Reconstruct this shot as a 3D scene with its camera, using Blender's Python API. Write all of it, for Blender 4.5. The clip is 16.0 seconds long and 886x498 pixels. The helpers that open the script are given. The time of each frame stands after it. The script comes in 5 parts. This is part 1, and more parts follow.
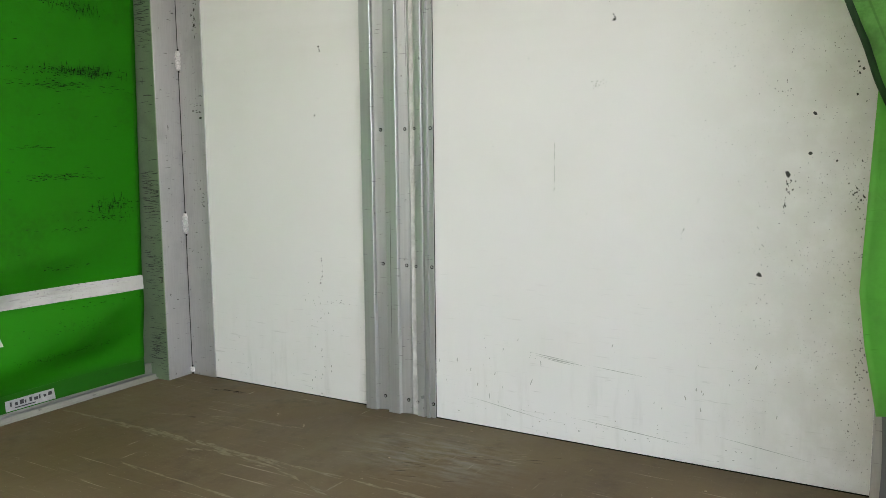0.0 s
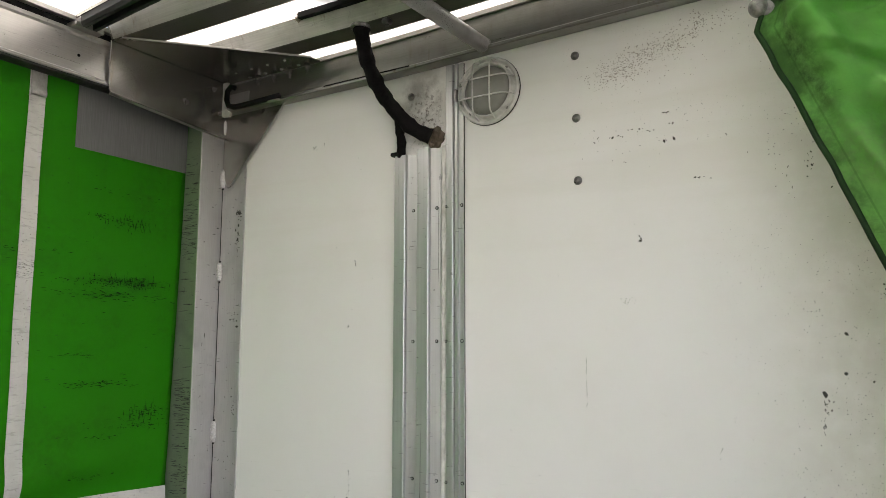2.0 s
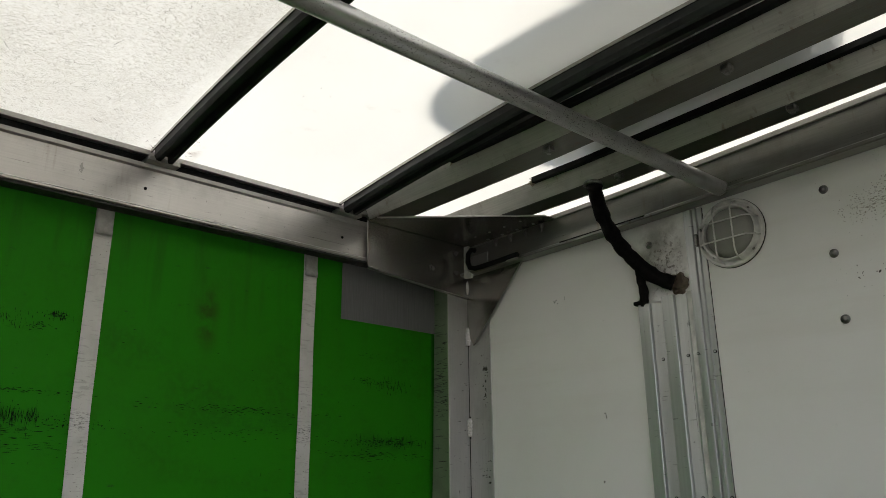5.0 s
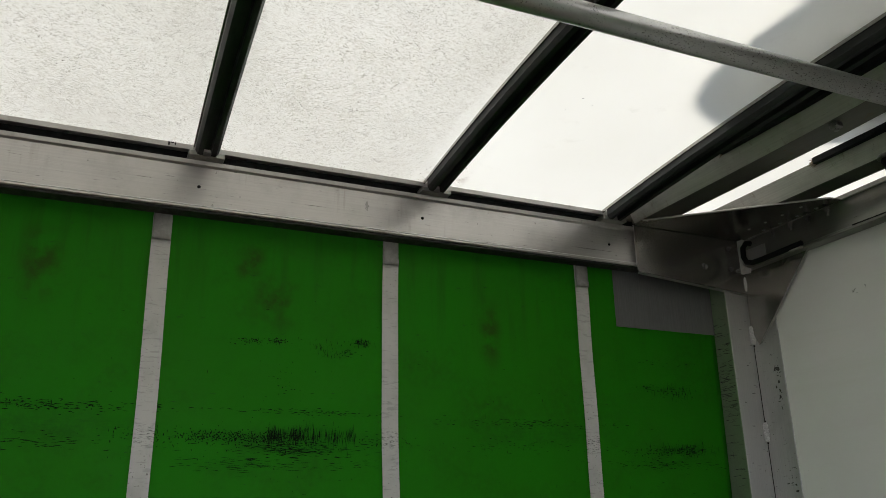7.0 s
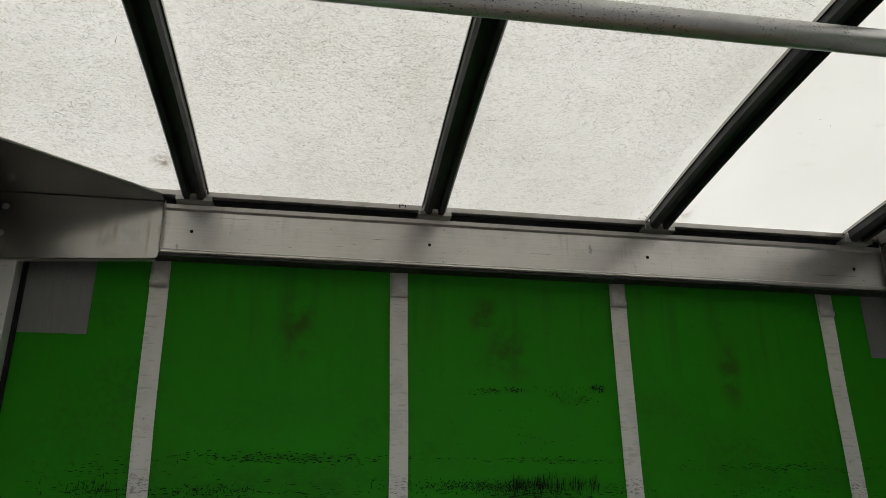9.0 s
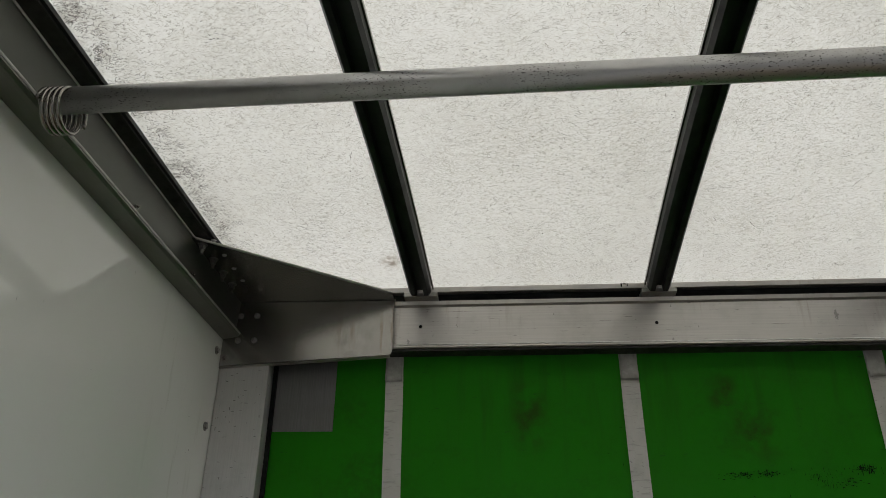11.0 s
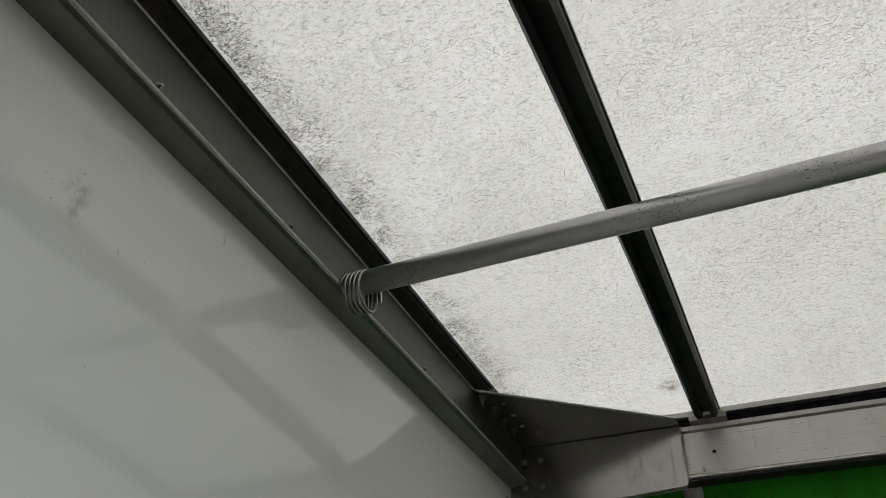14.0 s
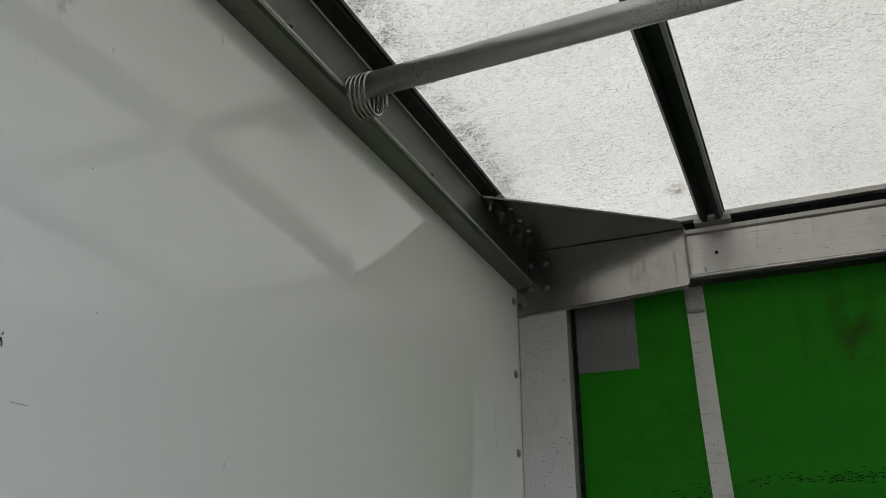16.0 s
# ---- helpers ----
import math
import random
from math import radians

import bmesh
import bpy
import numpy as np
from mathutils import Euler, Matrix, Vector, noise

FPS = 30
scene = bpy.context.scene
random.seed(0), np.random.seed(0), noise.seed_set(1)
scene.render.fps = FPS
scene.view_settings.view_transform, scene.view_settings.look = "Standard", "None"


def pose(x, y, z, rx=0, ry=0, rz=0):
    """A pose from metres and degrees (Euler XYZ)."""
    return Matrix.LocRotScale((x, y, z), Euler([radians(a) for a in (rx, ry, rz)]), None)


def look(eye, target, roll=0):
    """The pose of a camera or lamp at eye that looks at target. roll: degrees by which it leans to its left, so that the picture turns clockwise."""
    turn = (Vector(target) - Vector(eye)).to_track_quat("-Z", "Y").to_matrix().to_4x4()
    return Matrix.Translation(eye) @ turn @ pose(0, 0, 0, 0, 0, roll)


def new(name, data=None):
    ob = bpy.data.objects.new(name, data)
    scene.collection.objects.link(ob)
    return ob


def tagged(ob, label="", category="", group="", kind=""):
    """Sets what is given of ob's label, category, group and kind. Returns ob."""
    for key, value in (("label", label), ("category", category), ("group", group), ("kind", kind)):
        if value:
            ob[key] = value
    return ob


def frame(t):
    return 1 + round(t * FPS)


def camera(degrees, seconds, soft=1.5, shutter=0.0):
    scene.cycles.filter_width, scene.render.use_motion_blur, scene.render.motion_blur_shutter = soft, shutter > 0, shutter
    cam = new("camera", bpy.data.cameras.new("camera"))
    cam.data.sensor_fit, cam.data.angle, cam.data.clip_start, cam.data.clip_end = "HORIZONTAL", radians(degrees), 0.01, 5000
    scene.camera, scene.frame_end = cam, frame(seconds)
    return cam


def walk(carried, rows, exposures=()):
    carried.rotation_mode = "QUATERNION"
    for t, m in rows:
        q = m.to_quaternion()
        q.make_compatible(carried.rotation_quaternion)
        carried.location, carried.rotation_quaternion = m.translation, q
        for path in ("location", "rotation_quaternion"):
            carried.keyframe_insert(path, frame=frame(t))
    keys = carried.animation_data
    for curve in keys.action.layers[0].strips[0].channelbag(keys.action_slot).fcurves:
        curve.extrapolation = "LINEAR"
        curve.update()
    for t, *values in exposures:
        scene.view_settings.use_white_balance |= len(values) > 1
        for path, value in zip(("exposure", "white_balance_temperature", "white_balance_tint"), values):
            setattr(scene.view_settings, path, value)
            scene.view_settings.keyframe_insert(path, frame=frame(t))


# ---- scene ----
cam = camera(58.7, 16.0, soft=0.6)
PATH = [
    (0, (2.355, -2.093, 0.828), (1.351, -0.375, 0.595), -0.56),
    (0.5, (2.351, -2.101, 0.838), (1.309, -0.397, 0.762), -0.15),
    (1, (2.348, -2.110, 0.847), (1.291, -0.410, 0.885), 0.01),
    (1.5, (2.350, -2.123, 0.858), (1.298, -0.428, 1.011), 0.03),
    (2, (2.347, -2.130, 0.869), (1.296, -0.442, 1.139), 0.05),
    (2.5, (2.349, -2.137, 0.876), (1.302, -0.467, 1.250), 0.19),
    (3, (2.349, -2.142, 0.881), (1.282, -0.515, 1.358), 0.37),
    (3.2, (2.348, -2.149, 0.883), (1.271, -0.532, 1.374), 0.30),
    (5.3, (2.310, -2.257, 0.922), (0.840, -1.024, 1.542), -0.96),
    (5.5, (2.303, -2.269, 0.923), (0.808, -1.069, 1.544), -1.22),
    (6, (2.277, -2.297, 0.928), (0.686, -1.230, 1.540), -1.29),
    (6.5, (2.263, -2.323, 0.935), (0.572, -1.424, 1.550), -1.31),
    (7, (2.255, -2.346, 0.931), (0.521, -1.557, 1.566), -1.04),
    (7.5, (2.250, -2.373, 0.938), (0.481, -1.684, 1.583), -0.94),
    (8, (2.244, -2.402, 0.952), (0.429, -1.846, 1.602), -0.54),
    (8.5, (2.251, -2.435, 0.962), (0.417, -2.004, 1.636), -0.67),
    (9, (2.250, -2.468, 0.966), (0.409, -2.141, 1.685), -0.42),
    (9.5, (2.248, -2.496, 0.965), (0.412, -2.282, 1.726), 0.13),
    (9.7, (2.253, -2.506, 0.963), (0.421, -2.362, 1.742), 0.45),
    (11.8, (2.242, -2.591, 0.961), (0.537, -2.881, 1.944), 0.79),
    (12, (2.251, -2.599, 0.961), (0.570, -2.921, 1.964), 0.60),
    (12.5, (2.261, -2.622, 0.960), (0.641, -3.053, 2.005), 0.55),
    (13, (2.274, -2.642, 0.962), (0.732, -3.150, 2.085), 0.52),
    (13.5, (2.285, -2.658, 0.969), (0.808, -3.224, 2.136), 0.59),
    (14, (2.288, -2.676, 0.972), (0.839, -3.315, 2.138), 1.08),
    (14.5, (2.283, -2.687, 0.969), (0.843, -3.370, 2.110), 1.23),
    (15, (2.279, -2.690, 0.968), (0.783, -3.401, 2.021), 1.02),
    (15.5, (2.272, -2.688, 0.964), (0.689, -3.418, 1.876), 0.53),
    (16, (2.269, -2.692, 0.959), (0.618, -3.426, 1.725), 0.35),
]
EXPOSURES = [(0, 3.18, 6650, 14), (0.5, 3.0, 6730, 15), (1.0, 2.96, 6800, 16), (1.5, 3.0, 6850, 17), (2.5, 2.95, 6900, 17), (3, 2.6, 6930, 17), (5.5, 1.78, 6650, 11), (7.5, 1.62, 6600, 11), (8, 1.57, 6600, 11), (9.5, 1.45, 6620, 11), (12.0, 1.29, 6540, 11), (13, 1.34, 6500, 11.5), (14.5, 1.36, 6400, 12), (15.5, 1.39, 6370, 12.5), (16, 1.5, 6340, 12.5)]
walk(cam, [(t, look(eye, target, roll)) for t, eye, target, roll in PATH], EXPOSURES)

# ---- world and sun: a bright overcast day ----
world = bpy.data.worlds.new("overcast_sky")
world.use_nodes = True
scene.world = world
wn = world.node_tree
sky = wn.nodes.new("ShaderNodeTexSky")
sky.sky_type = "NISHITA"
sky.sun_disc = False
sky.sun_elevation, sky.sun_rotation = radians(60), radians(50)
grey = wn.nodes.new("ShaderNodeRGBToBW")
wn.links.new(sky.outputs[0], grey.inputs[0])
cloud = wn.nodes.new("ShaderNodeMix")
cloud.data_type = "RGBA"
cloud.inputs["Factor"].default_value = 0.6
wn.links.new(sky.outputs[0], cloud.inputs["A"])
wn.links.new(grey.outputs[0], cloud.inputs["B"])
wn.links.new(cloud.outputs["Result"], wn.nodes["Background"].inputs["Color"])
wn.nodes["Background"].inputs["Strength"].default_value = 0.125

sun = new("sun", bpy.data.lights.new("sun", "SUN"))
sun.data.energy, sun.data.angle, sun.data.color = 1.95, radians(25), (1.0, 0.955, 0.885)
sun.matrix_world = look((0, 0, 0), (-0.16, -0.13, -1.0))


# ---- material helpers ----
def material(name, color=(0.5, 0.5, 0.5), rough=0.5, metal=0.0, spec=0.5):
    m = bpy.data.materials.new(name)
    m.use_nodes = True
    b = m.node_tree.nodes["Principled BSDF"]
    b.inputs["Base Color"].default_value = (*color, 1)
    b.inputs["Roughness"].default_value = rough
    b.inputs["Metallic"].default_value = metal
    b.inputs["Specular IOR Level"].default_value = spec
    return m, m.node_tree, b


def node(nt, kind, ins=(), interpolation_type="", operation="", data_type="", use_clamp=False):
    n = nt.nodes.new("ShaderNode" + kind)
    if interpolation_type:
        n.interpolation_type = interpolation_type
    if operation:
        n.operation, n.use_clamp = operation, use_clamp
    if data_type:
        n.data_type = data_type
    for key, value in dict(ins).items():
        if isinstance(value, bpy.types.NodeSocket):
            nt.links.new(value, n.inputs[key])
        else:
            n.inputs[key].default_value = value
    return n


def place(nt, scale=(1, 1, 1), turn=(0, 0, 0), shift=(0, 0, 0)):
    pos = node(nt, "NewGeometry").outputs["Position"]
    return node(nt, "Mapping", {"Vector": pos, "Scale": scale, "Rotation": turn, "Location": shift}).outputs[0]


def slant(nt, angle, scale, shift=0.0):
    pos = node(nt, "NewGeometry").outputs["Position"]
    v = node(nt, "Mapping", {"Vector": pos, "Rotation": (0, 0, angle), "Location": (shift, shift * 0.7, 0)}).outputs[0]
    return node(nt, "Mapping", {"Vector": v, "Scale": scale}).outputs[0]


def grain(nt, vec, scale, detail=3.0, rough=0.55, lo=0.0, hi=1.0, twist=0.0):
    f = node(nt, "TexNoise", {"Vector": vec, "Scale": scale, "Detail": detail, "Roughness": rough, "Distortion": twist}).outputs["Fac"]
    return node(nt, "MapRange", {"Value": f, "From Min": lo, "From Max": hi}, interpolation_type="SMOOTHSTEP").outputs[0]


def calc(nt, op, a, b=0.0, c=0.0):
    return node(nt, "Math", {0: a, 1: b, 2: c}, operation=op, use_clamp=False).outputs[0]


def blend(nt, fac, a, b):
    n = node(nt, "Mix", {"Factor": fac}, data_type="RGBA")
    for key, value in (("A", a), ("B", b)):
        if isinstance(value, bpy.types.NodeSocket):
            nt.links.new(value, n.inputs[key])
        else:
            n.inputs[key].default_value = (*value, 1)
    return n.outputs["Result"]


def bump(nt, bsdf, height, strength, distance=0.002):
    nt.links.new(node(nt, "Bump", {"Height": height, "Strength": strength, "Distance": distance}).outputs[0], bsdf.inputs["Normal"])


def along(nt, axis):
    pos = node(nt, "NewGeometry").outputs["Position"]
    return node(nt, "SeparateXYZ", {0: pos}).outputs[axis]


def step(nt, value, lo, hi):
    return node(nt, "MapRange", {"Value": value, "From Min": lo, "From Max": hi}, interpolation_type="SMOOTHSTEP").outputs[0]


def zone(nt, axis, centre, half, soft=0.4):
    d = calc(nt, "ABSOLUTE", calc(nt, "SUBTRACT", along(nt, axis), centre))
    return step(nt, d, half, half * (1 - soft))


def product(nt, *values):
    out = values[0]
    for v in values[1:]:
        out = calc(nt, "MULTIPLY", out, v)
    return out


def highest(nt, *values):
    out = values[0]
    for v in values[1:]:
        out = calc(nt, "MAXIMUM", out, v)
    return out


# ---- materials ----
def make_white_panel():
    m, nt, b = material("white_painted_panel", (0.78, 0.775, 0.74), 0.38)
    p = place(nt)
    stain = grain(nt, p, 2.2, 5, 0.6, 0.42, 0.8)
    low = step(nt, along(nt, 2), 0.42, 0.02)
    streak = grain(nt, place(nt, (14, 1, 2.2)), 2.0, 4, 0.6, 0.5, 0.72)
    scrape = grain(nt, place(nt, (5, 1, 60)), 2.0, 3, 0.6, 0.6, 0.72)
    speck = product(nt, grain(nt, p, 170, 2, 0.5, 0.66, 0.7), grain(nt, p, 5, 3, 0.5, 0.45, 0.62), highest(nt, step(nt, along(nt, 0), 1.7, 2.25), product(nt, zone(nt, 0, 1.72, 0.34), zone(nt, 2, 1.66, 0.2))))
    hole = product(nt, zone(nt, 0, 0.93, 0.13, 0.7), zone(nt, 2, 1.7, 0.17, 0.7), grain(nt, p, 9, 5, 0.65, 0.3, 0.65))
    splash = product(nt, zone(nt, 0, 0.95, 0.10, 0.9), zone(nt, 2, 1.66, 0.15, 0.9), grain(nt, p, 60, 4, 0.7, 0.5, 0.62))
    col = blend(nt, calc(nt, "MULTIPLY", stain, 0.35), (0.80, 0.795, 0.765), (0.70, 0.69, 0.63))
    band = product(nt, grain(nt, place(nt, (0.8, 1, 9)), 1.0, 4, 0.6, 0.45, 0.7), step(nt, along(nt, 2), 0.9, 1.5), 0.35)
    col = blend(nt, band, col, (0.69, 0.675, 0.61))
    col = blend(nt, product(nt, low, streak, 0.22), col, (0.5, 0.5, 0.45))
    col = blend(nt, product(nt, step(nt, along(nt, 2), 0.7, 0.05), scrape, 0.35), col, (0.42, 0.42, 0.38))
    col = blend(nt, calc(nt, "MULTIPLY", hole, 0.8), col, (0.24, 0.23, 0.20))
    col = blend(nt, calc(nt, "MULTIPLY", splash, 0.85), col, (0.07, 0.055, 0.04))
    col = blend(nt, product(nt, step(nt, along(nt, 0), 1.85, 2.3), grain(nt, p, 9, 5, 0.65, 0.2, 0.65), 0.5), col, (0.52, 0.505, 0.43))
    col = blend(nt, calc(nt, "MULTIPLY", speck, 0.85), col, (0.12, 0.12, 0.10))
    nt.links.new(col, b.inputs["Base Color"])
    nt.links.new(step(nt, grain(nt, p, 6, 4), -0.6, 1.6), b.inputs["Roughness"])
    bump(nt, b, highest(nt, grain(nt, p, 3, 2), calc(nt, "MULTIPLY", grain(nt, p, 240, 2), 0.12)), 0.18)
    return m


def make_gelcoat():
    m, nt, b = material("glossy_white_gelcoat", (0.74, 0.74, 0.70), 0.13)
    p = place(nt)
    col = blend(nt, calc(nt, "MULTIPLY", grain(nt, p, 2.5, 5, 0.6, 0.4, 0.8), 0.3), (0.76, 0.765, 0.735), (0.66, 0.66, 0.61))
    mark = product(nt, grain(nt, place(nt, (60, 1, 12), (0, 0.5, 0)), 1.5, 3, 0.6, 0.7, 0.76), grain(nt, p, 3, 2, 0.5, 0.5, 0.62))
    col = blend(nt, calc(nt, "MULTIPLY", mark, 0.6), col, (0.2, 0.2, 0.18))
    smudge = product(nt, zone(nt, 0, 1.752, 0.028, 0.9), zone(nt, 2, 1.63, 0.055, 0.9), grain(nt, p, 45, 4, 0.65, 0.4, 0.62))
    col = blend(nt, calc(nt, "MULTIPLY", smudge, 0.6), col, (0.3, 0.3, 0.28))
    col = blend(nt, product(nt, zone(nt, 0, 0.2, 0.3, 0.8), grain(nt, place(nt, (30, 1, 3)), 1.0, 4, 0.6, 0.6, 0.72), 0.25), col, (0.4, 0.39, 0.33))
    nt.links.new(col, b.inputs["Base Color"])
    nt.links.new(node(nt, "MapRange", {"Value": grain(nt, p, 5, 5, 0.6), "To Min": 0.015, "To Max": 0.06}).outputs[0], b.inputs["Roughness"])
    bump(nt, b, grain(nt, p, 1.6, 2), 0.12, 0.004)
    return m


def make_green(name, color, glow, grime=0.0):
    m, nt, b = material(name, color, 0.6, 0.0, 0.1)
    p = place(nt)
    streak_h = grain(nt, place(nt, (1, 22, 190)), 1.0, 4, 0.7, 0.5, 0.6)
    blot = product(nt, grain(nt, p, 22, 5, 0.7, 0.36, 0.6), grain(nt, p, 130, 3, 0.6, 0.3, 0.6))
    # broad rubbed bands left by loads: centre and half size along the curtain and in height
    rubs = []
    for y, hy, z, hz in ((-1.76, 0.32, 1.14, 0.05), (-2.5, 0.5, 1.16, 0.05), (-0.9, 0.4, 1.17, 0.05), (-0.36, 0.2, 1.11, 0.05)):
        rubs.append(product(nt, zone(nt, 1, y, hy, 0.8), zone(nt, 2, z, hz, 0.8), highest(nt, streak_h, blot), 0.22))
    rub = highest(nt, *rubs)
    stain = highest(nt, product(nt, zone(nt, 1, -1.93, 0.06, 0.8), zone(nt, 2, 1.66, 0.07, 0.8)), product(nt, zone(nt, 1, -1.85, 0.1, 0.9), zone(nt, 2, 1.55, 0.12, 0.9)), product(nt, zone(nt, 1, -1.12, 0.06, 0.9), zone(nt, 2, 1.5, 0.16, 0.9)), product(nt, zone(nt, 1, -2.5, 0.08, 0.9), zone(nt, 2, 1.6, 0.14, 0.9)))
    r, g, bl = color
    col = blend(nt, calc(nt, "MULTIPLY", grain(nt, p, 3, 4, 0.6, 0.3, 0.8), 0.5), color, (r * 1.3 + 0.002, g * 0.84, bl * 1.3 + 0.0008))
    runs = product(nt, grain(nt, place(nt, (1, 16, 1.6)), 1.0, 5, 0.65, 0.46, 0.72), step(nt, along(nt, 2), 1.2, 1.75), 0.5)
    cloudy = product(nt, grain(nt, place(nt, (1, 2.2, 3.4)), 1.0, 6, 0.7, 0.44, 0.72), grain(nt, p, 60, 3, 0.6, 0.2, 0.7), 0.55)
    dull = (r * 1.2 + 0.001, g * 0.5, bl * 1.3 + 0.001)
    col = blend(nt, highest(nt, runs, cloudy), col, dull)
    col = blend(nt, product(nt, stain, grain(nt, p, 16, 5, 0.65, 0.34, 0.66), 0.8), col, (0.022, 0.040, 0.005))
    col = blend(nt, product(nt, step(nt, along(nt, 2), 0.12, 0.07), 0.45), col, (0.012, 0.06, 0.008))
    col = blend(nt, product(nt, grain(nt, place(nt, (1, 20, 70)), 1.0, 4, 0.65, 0.66, 0.74), 0.5), col, (0.015, 0.04, 0.012))
    col = blend(nt, calc(nt, "MULTIPLY", rub, 0.9), col, (0.008, 0.012, 0.008))
    if grime:
        film = calc(nt, "MULTIPLY", grain(nt, p, 5, 6, 0.7, 0.42, 0.75), grime * 0.5)
        col = blend(nt, film, col, (0.05, 0.11, 0.04))
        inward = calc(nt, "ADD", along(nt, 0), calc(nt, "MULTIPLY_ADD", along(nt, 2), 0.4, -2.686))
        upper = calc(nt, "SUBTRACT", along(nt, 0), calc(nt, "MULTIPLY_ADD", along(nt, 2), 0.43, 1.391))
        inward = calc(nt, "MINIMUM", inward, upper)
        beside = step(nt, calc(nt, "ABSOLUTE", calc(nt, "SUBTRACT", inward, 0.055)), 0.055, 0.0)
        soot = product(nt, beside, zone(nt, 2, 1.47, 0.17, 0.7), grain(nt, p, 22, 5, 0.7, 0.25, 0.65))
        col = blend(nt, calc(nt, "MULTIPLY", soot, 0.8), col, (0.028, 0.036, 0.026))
        # shade and dirt of the deep fold, both put into the colour
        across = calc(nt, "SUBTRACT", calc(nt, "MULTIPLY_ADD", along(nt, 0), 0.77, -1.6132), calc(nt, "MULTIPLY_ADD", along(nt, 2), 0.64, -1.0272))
        fold_shade = product(nt, step(nt, calc(nt, "ABSOLUTE", across), 0.03, 0.004), zone(nt, 2, 1.71, 0.13, 0.5), grain(nt, p, 14, 4, 0.65, 0.1, 0.5))
        col = blend(nt, calc(nt, "MULTIPLY", fold_shade, 0.8), col, (0.02, 0.05, 0.02))
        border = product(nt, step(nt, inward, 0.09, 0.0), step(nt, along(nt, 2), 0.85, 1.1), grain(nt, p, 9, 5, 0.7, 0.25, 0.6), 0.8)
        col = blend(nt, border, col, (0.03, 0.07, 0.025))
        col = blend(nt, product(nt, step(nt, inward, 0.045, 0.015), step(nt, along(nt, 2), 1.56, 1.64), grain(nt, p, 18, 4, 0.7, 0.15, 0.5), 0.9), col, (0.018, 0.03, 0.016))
        stitch = step(nt, calc(nt, "ABSOLUTE", calc(nt, "SUBTRACT", inward, 0.04)), 0.003, 0.001)
        col = blend(nt, calc(nt, "MULTIPLY", stitch, 0.25), col, (0.02, 0.05, 0.015))
    nt.links.new(col, b.inputs["Base Color"])
    nt.links.new(node(nt, "MapRange", {"Value": grain(nt, p, 8, 4), "To Min": 0.5, "To Max": 0.7}).outputs[0], b.inputs["Roughness"])
    weave = calc(nt, "ADD", grain(nt, place(nt, (300, 900, 300)), 1, 1), grain(nt, p, 5, 3))
    bump(nt, b, weave, 0.15)
    if grime:
        ridge = highest(nt, *[step(nt, calc(nt, "ABSOLUTE", calc(nt, "SUBTRACT", grain(nt, place(nt, sc), 1.0, 2, 0.5), 0.5)), 0.05, 0.0) for sc in ((3, 1, 9), (9, 1, 4), (12, 1, 16))])
        bump(nt, b, calc(nt, "ADD", calc(nt, "MULTIPLY", ridge, 0.12), grain(nt, place(nt, (5, 1, 9)), 1.0, 4)), 0.4, 0.012)
    thin = node(nt, "BsdfTranslucent", {"Color": col}).outputs[0]
    mix = node(nt, "MixShader", {0: glow, 1: b.outputs[0], 2: thin}).outputs[0]
    nt.links.new(mix, nt.nodes["Material Output"].inputs[0])
    return m


def make_alu(name, base, rough, scale=(3, 90, 90), dirt=0.35, dirty=(0.16, 0.15, 0.13), scuff=0.5, metal=0.6, relief=0.12, drips=0.0, contrast=0.14):
    m, nt, b = material(name, base, rough, 1.0)
    p = place(nt)
    brush = grain(nt, place(nt, scale), 3.0, 4, 0.6)
    grime = grain(nt, p, 7, 6, 0.65, 0.45, 0.78)
    nick = highest(nt, grain(nt, place(nt, (18, 18, 150)), 1.2, 3, 0.6, 0.66, 0.71), grain(nt, place(nt, (40, 40, 26)), 1.0, 3, 0.6, 0.7, 0.73))
    fac = calc(nt, "MULTIPLY", grime, dirt)
    col = blend(nt, brush, tuple(c * (1 - contrast) for c in base), tuple(min(1, c * (1 + contrast * 0.6)) for c in base))
    col = blend(nt, fac, col, dirty)
    if drips:
        run = product(nt, grain(nt, place(nt, (45, 45, 5)), 1.0, 3, 0.6, 0.56, 0.72), grain(nt, p, 4, 2, 0.5, 0.4, 0.6), drips)
        col = blend(nt, run, col, (0.17, 0.10, 0.055))
    col = blend(nt, calc(nt, "MULTIPLY", nick, scuff), col, (0.07, 0.07, 0.065))
    nt.links.new(col, b.inputs["Base Color"])
    nt.links.new(node(nt, "MapRange", {"Value": calc(nt, "ADD", brush, fac), "To Min": rough * 0.8, "To Max": rough * 1.3}).outputs[0], b.inputs["Roughness"])
    nt.links.new(calc(nt, "MULTIPLY", calc(nt, "SUBTRACT", 1.0, calc(nt, "MAXIMUM", fac, calc(nt, "MULTIPLY", nick, scuff))), metal), b.inputs["Metallic"])
    bump(nt, b, calc(nt, "ADD", calc(nt, "MULTIPLY", brush, 0.15), grain(nt, p, 9, 3)), relief)
    return m


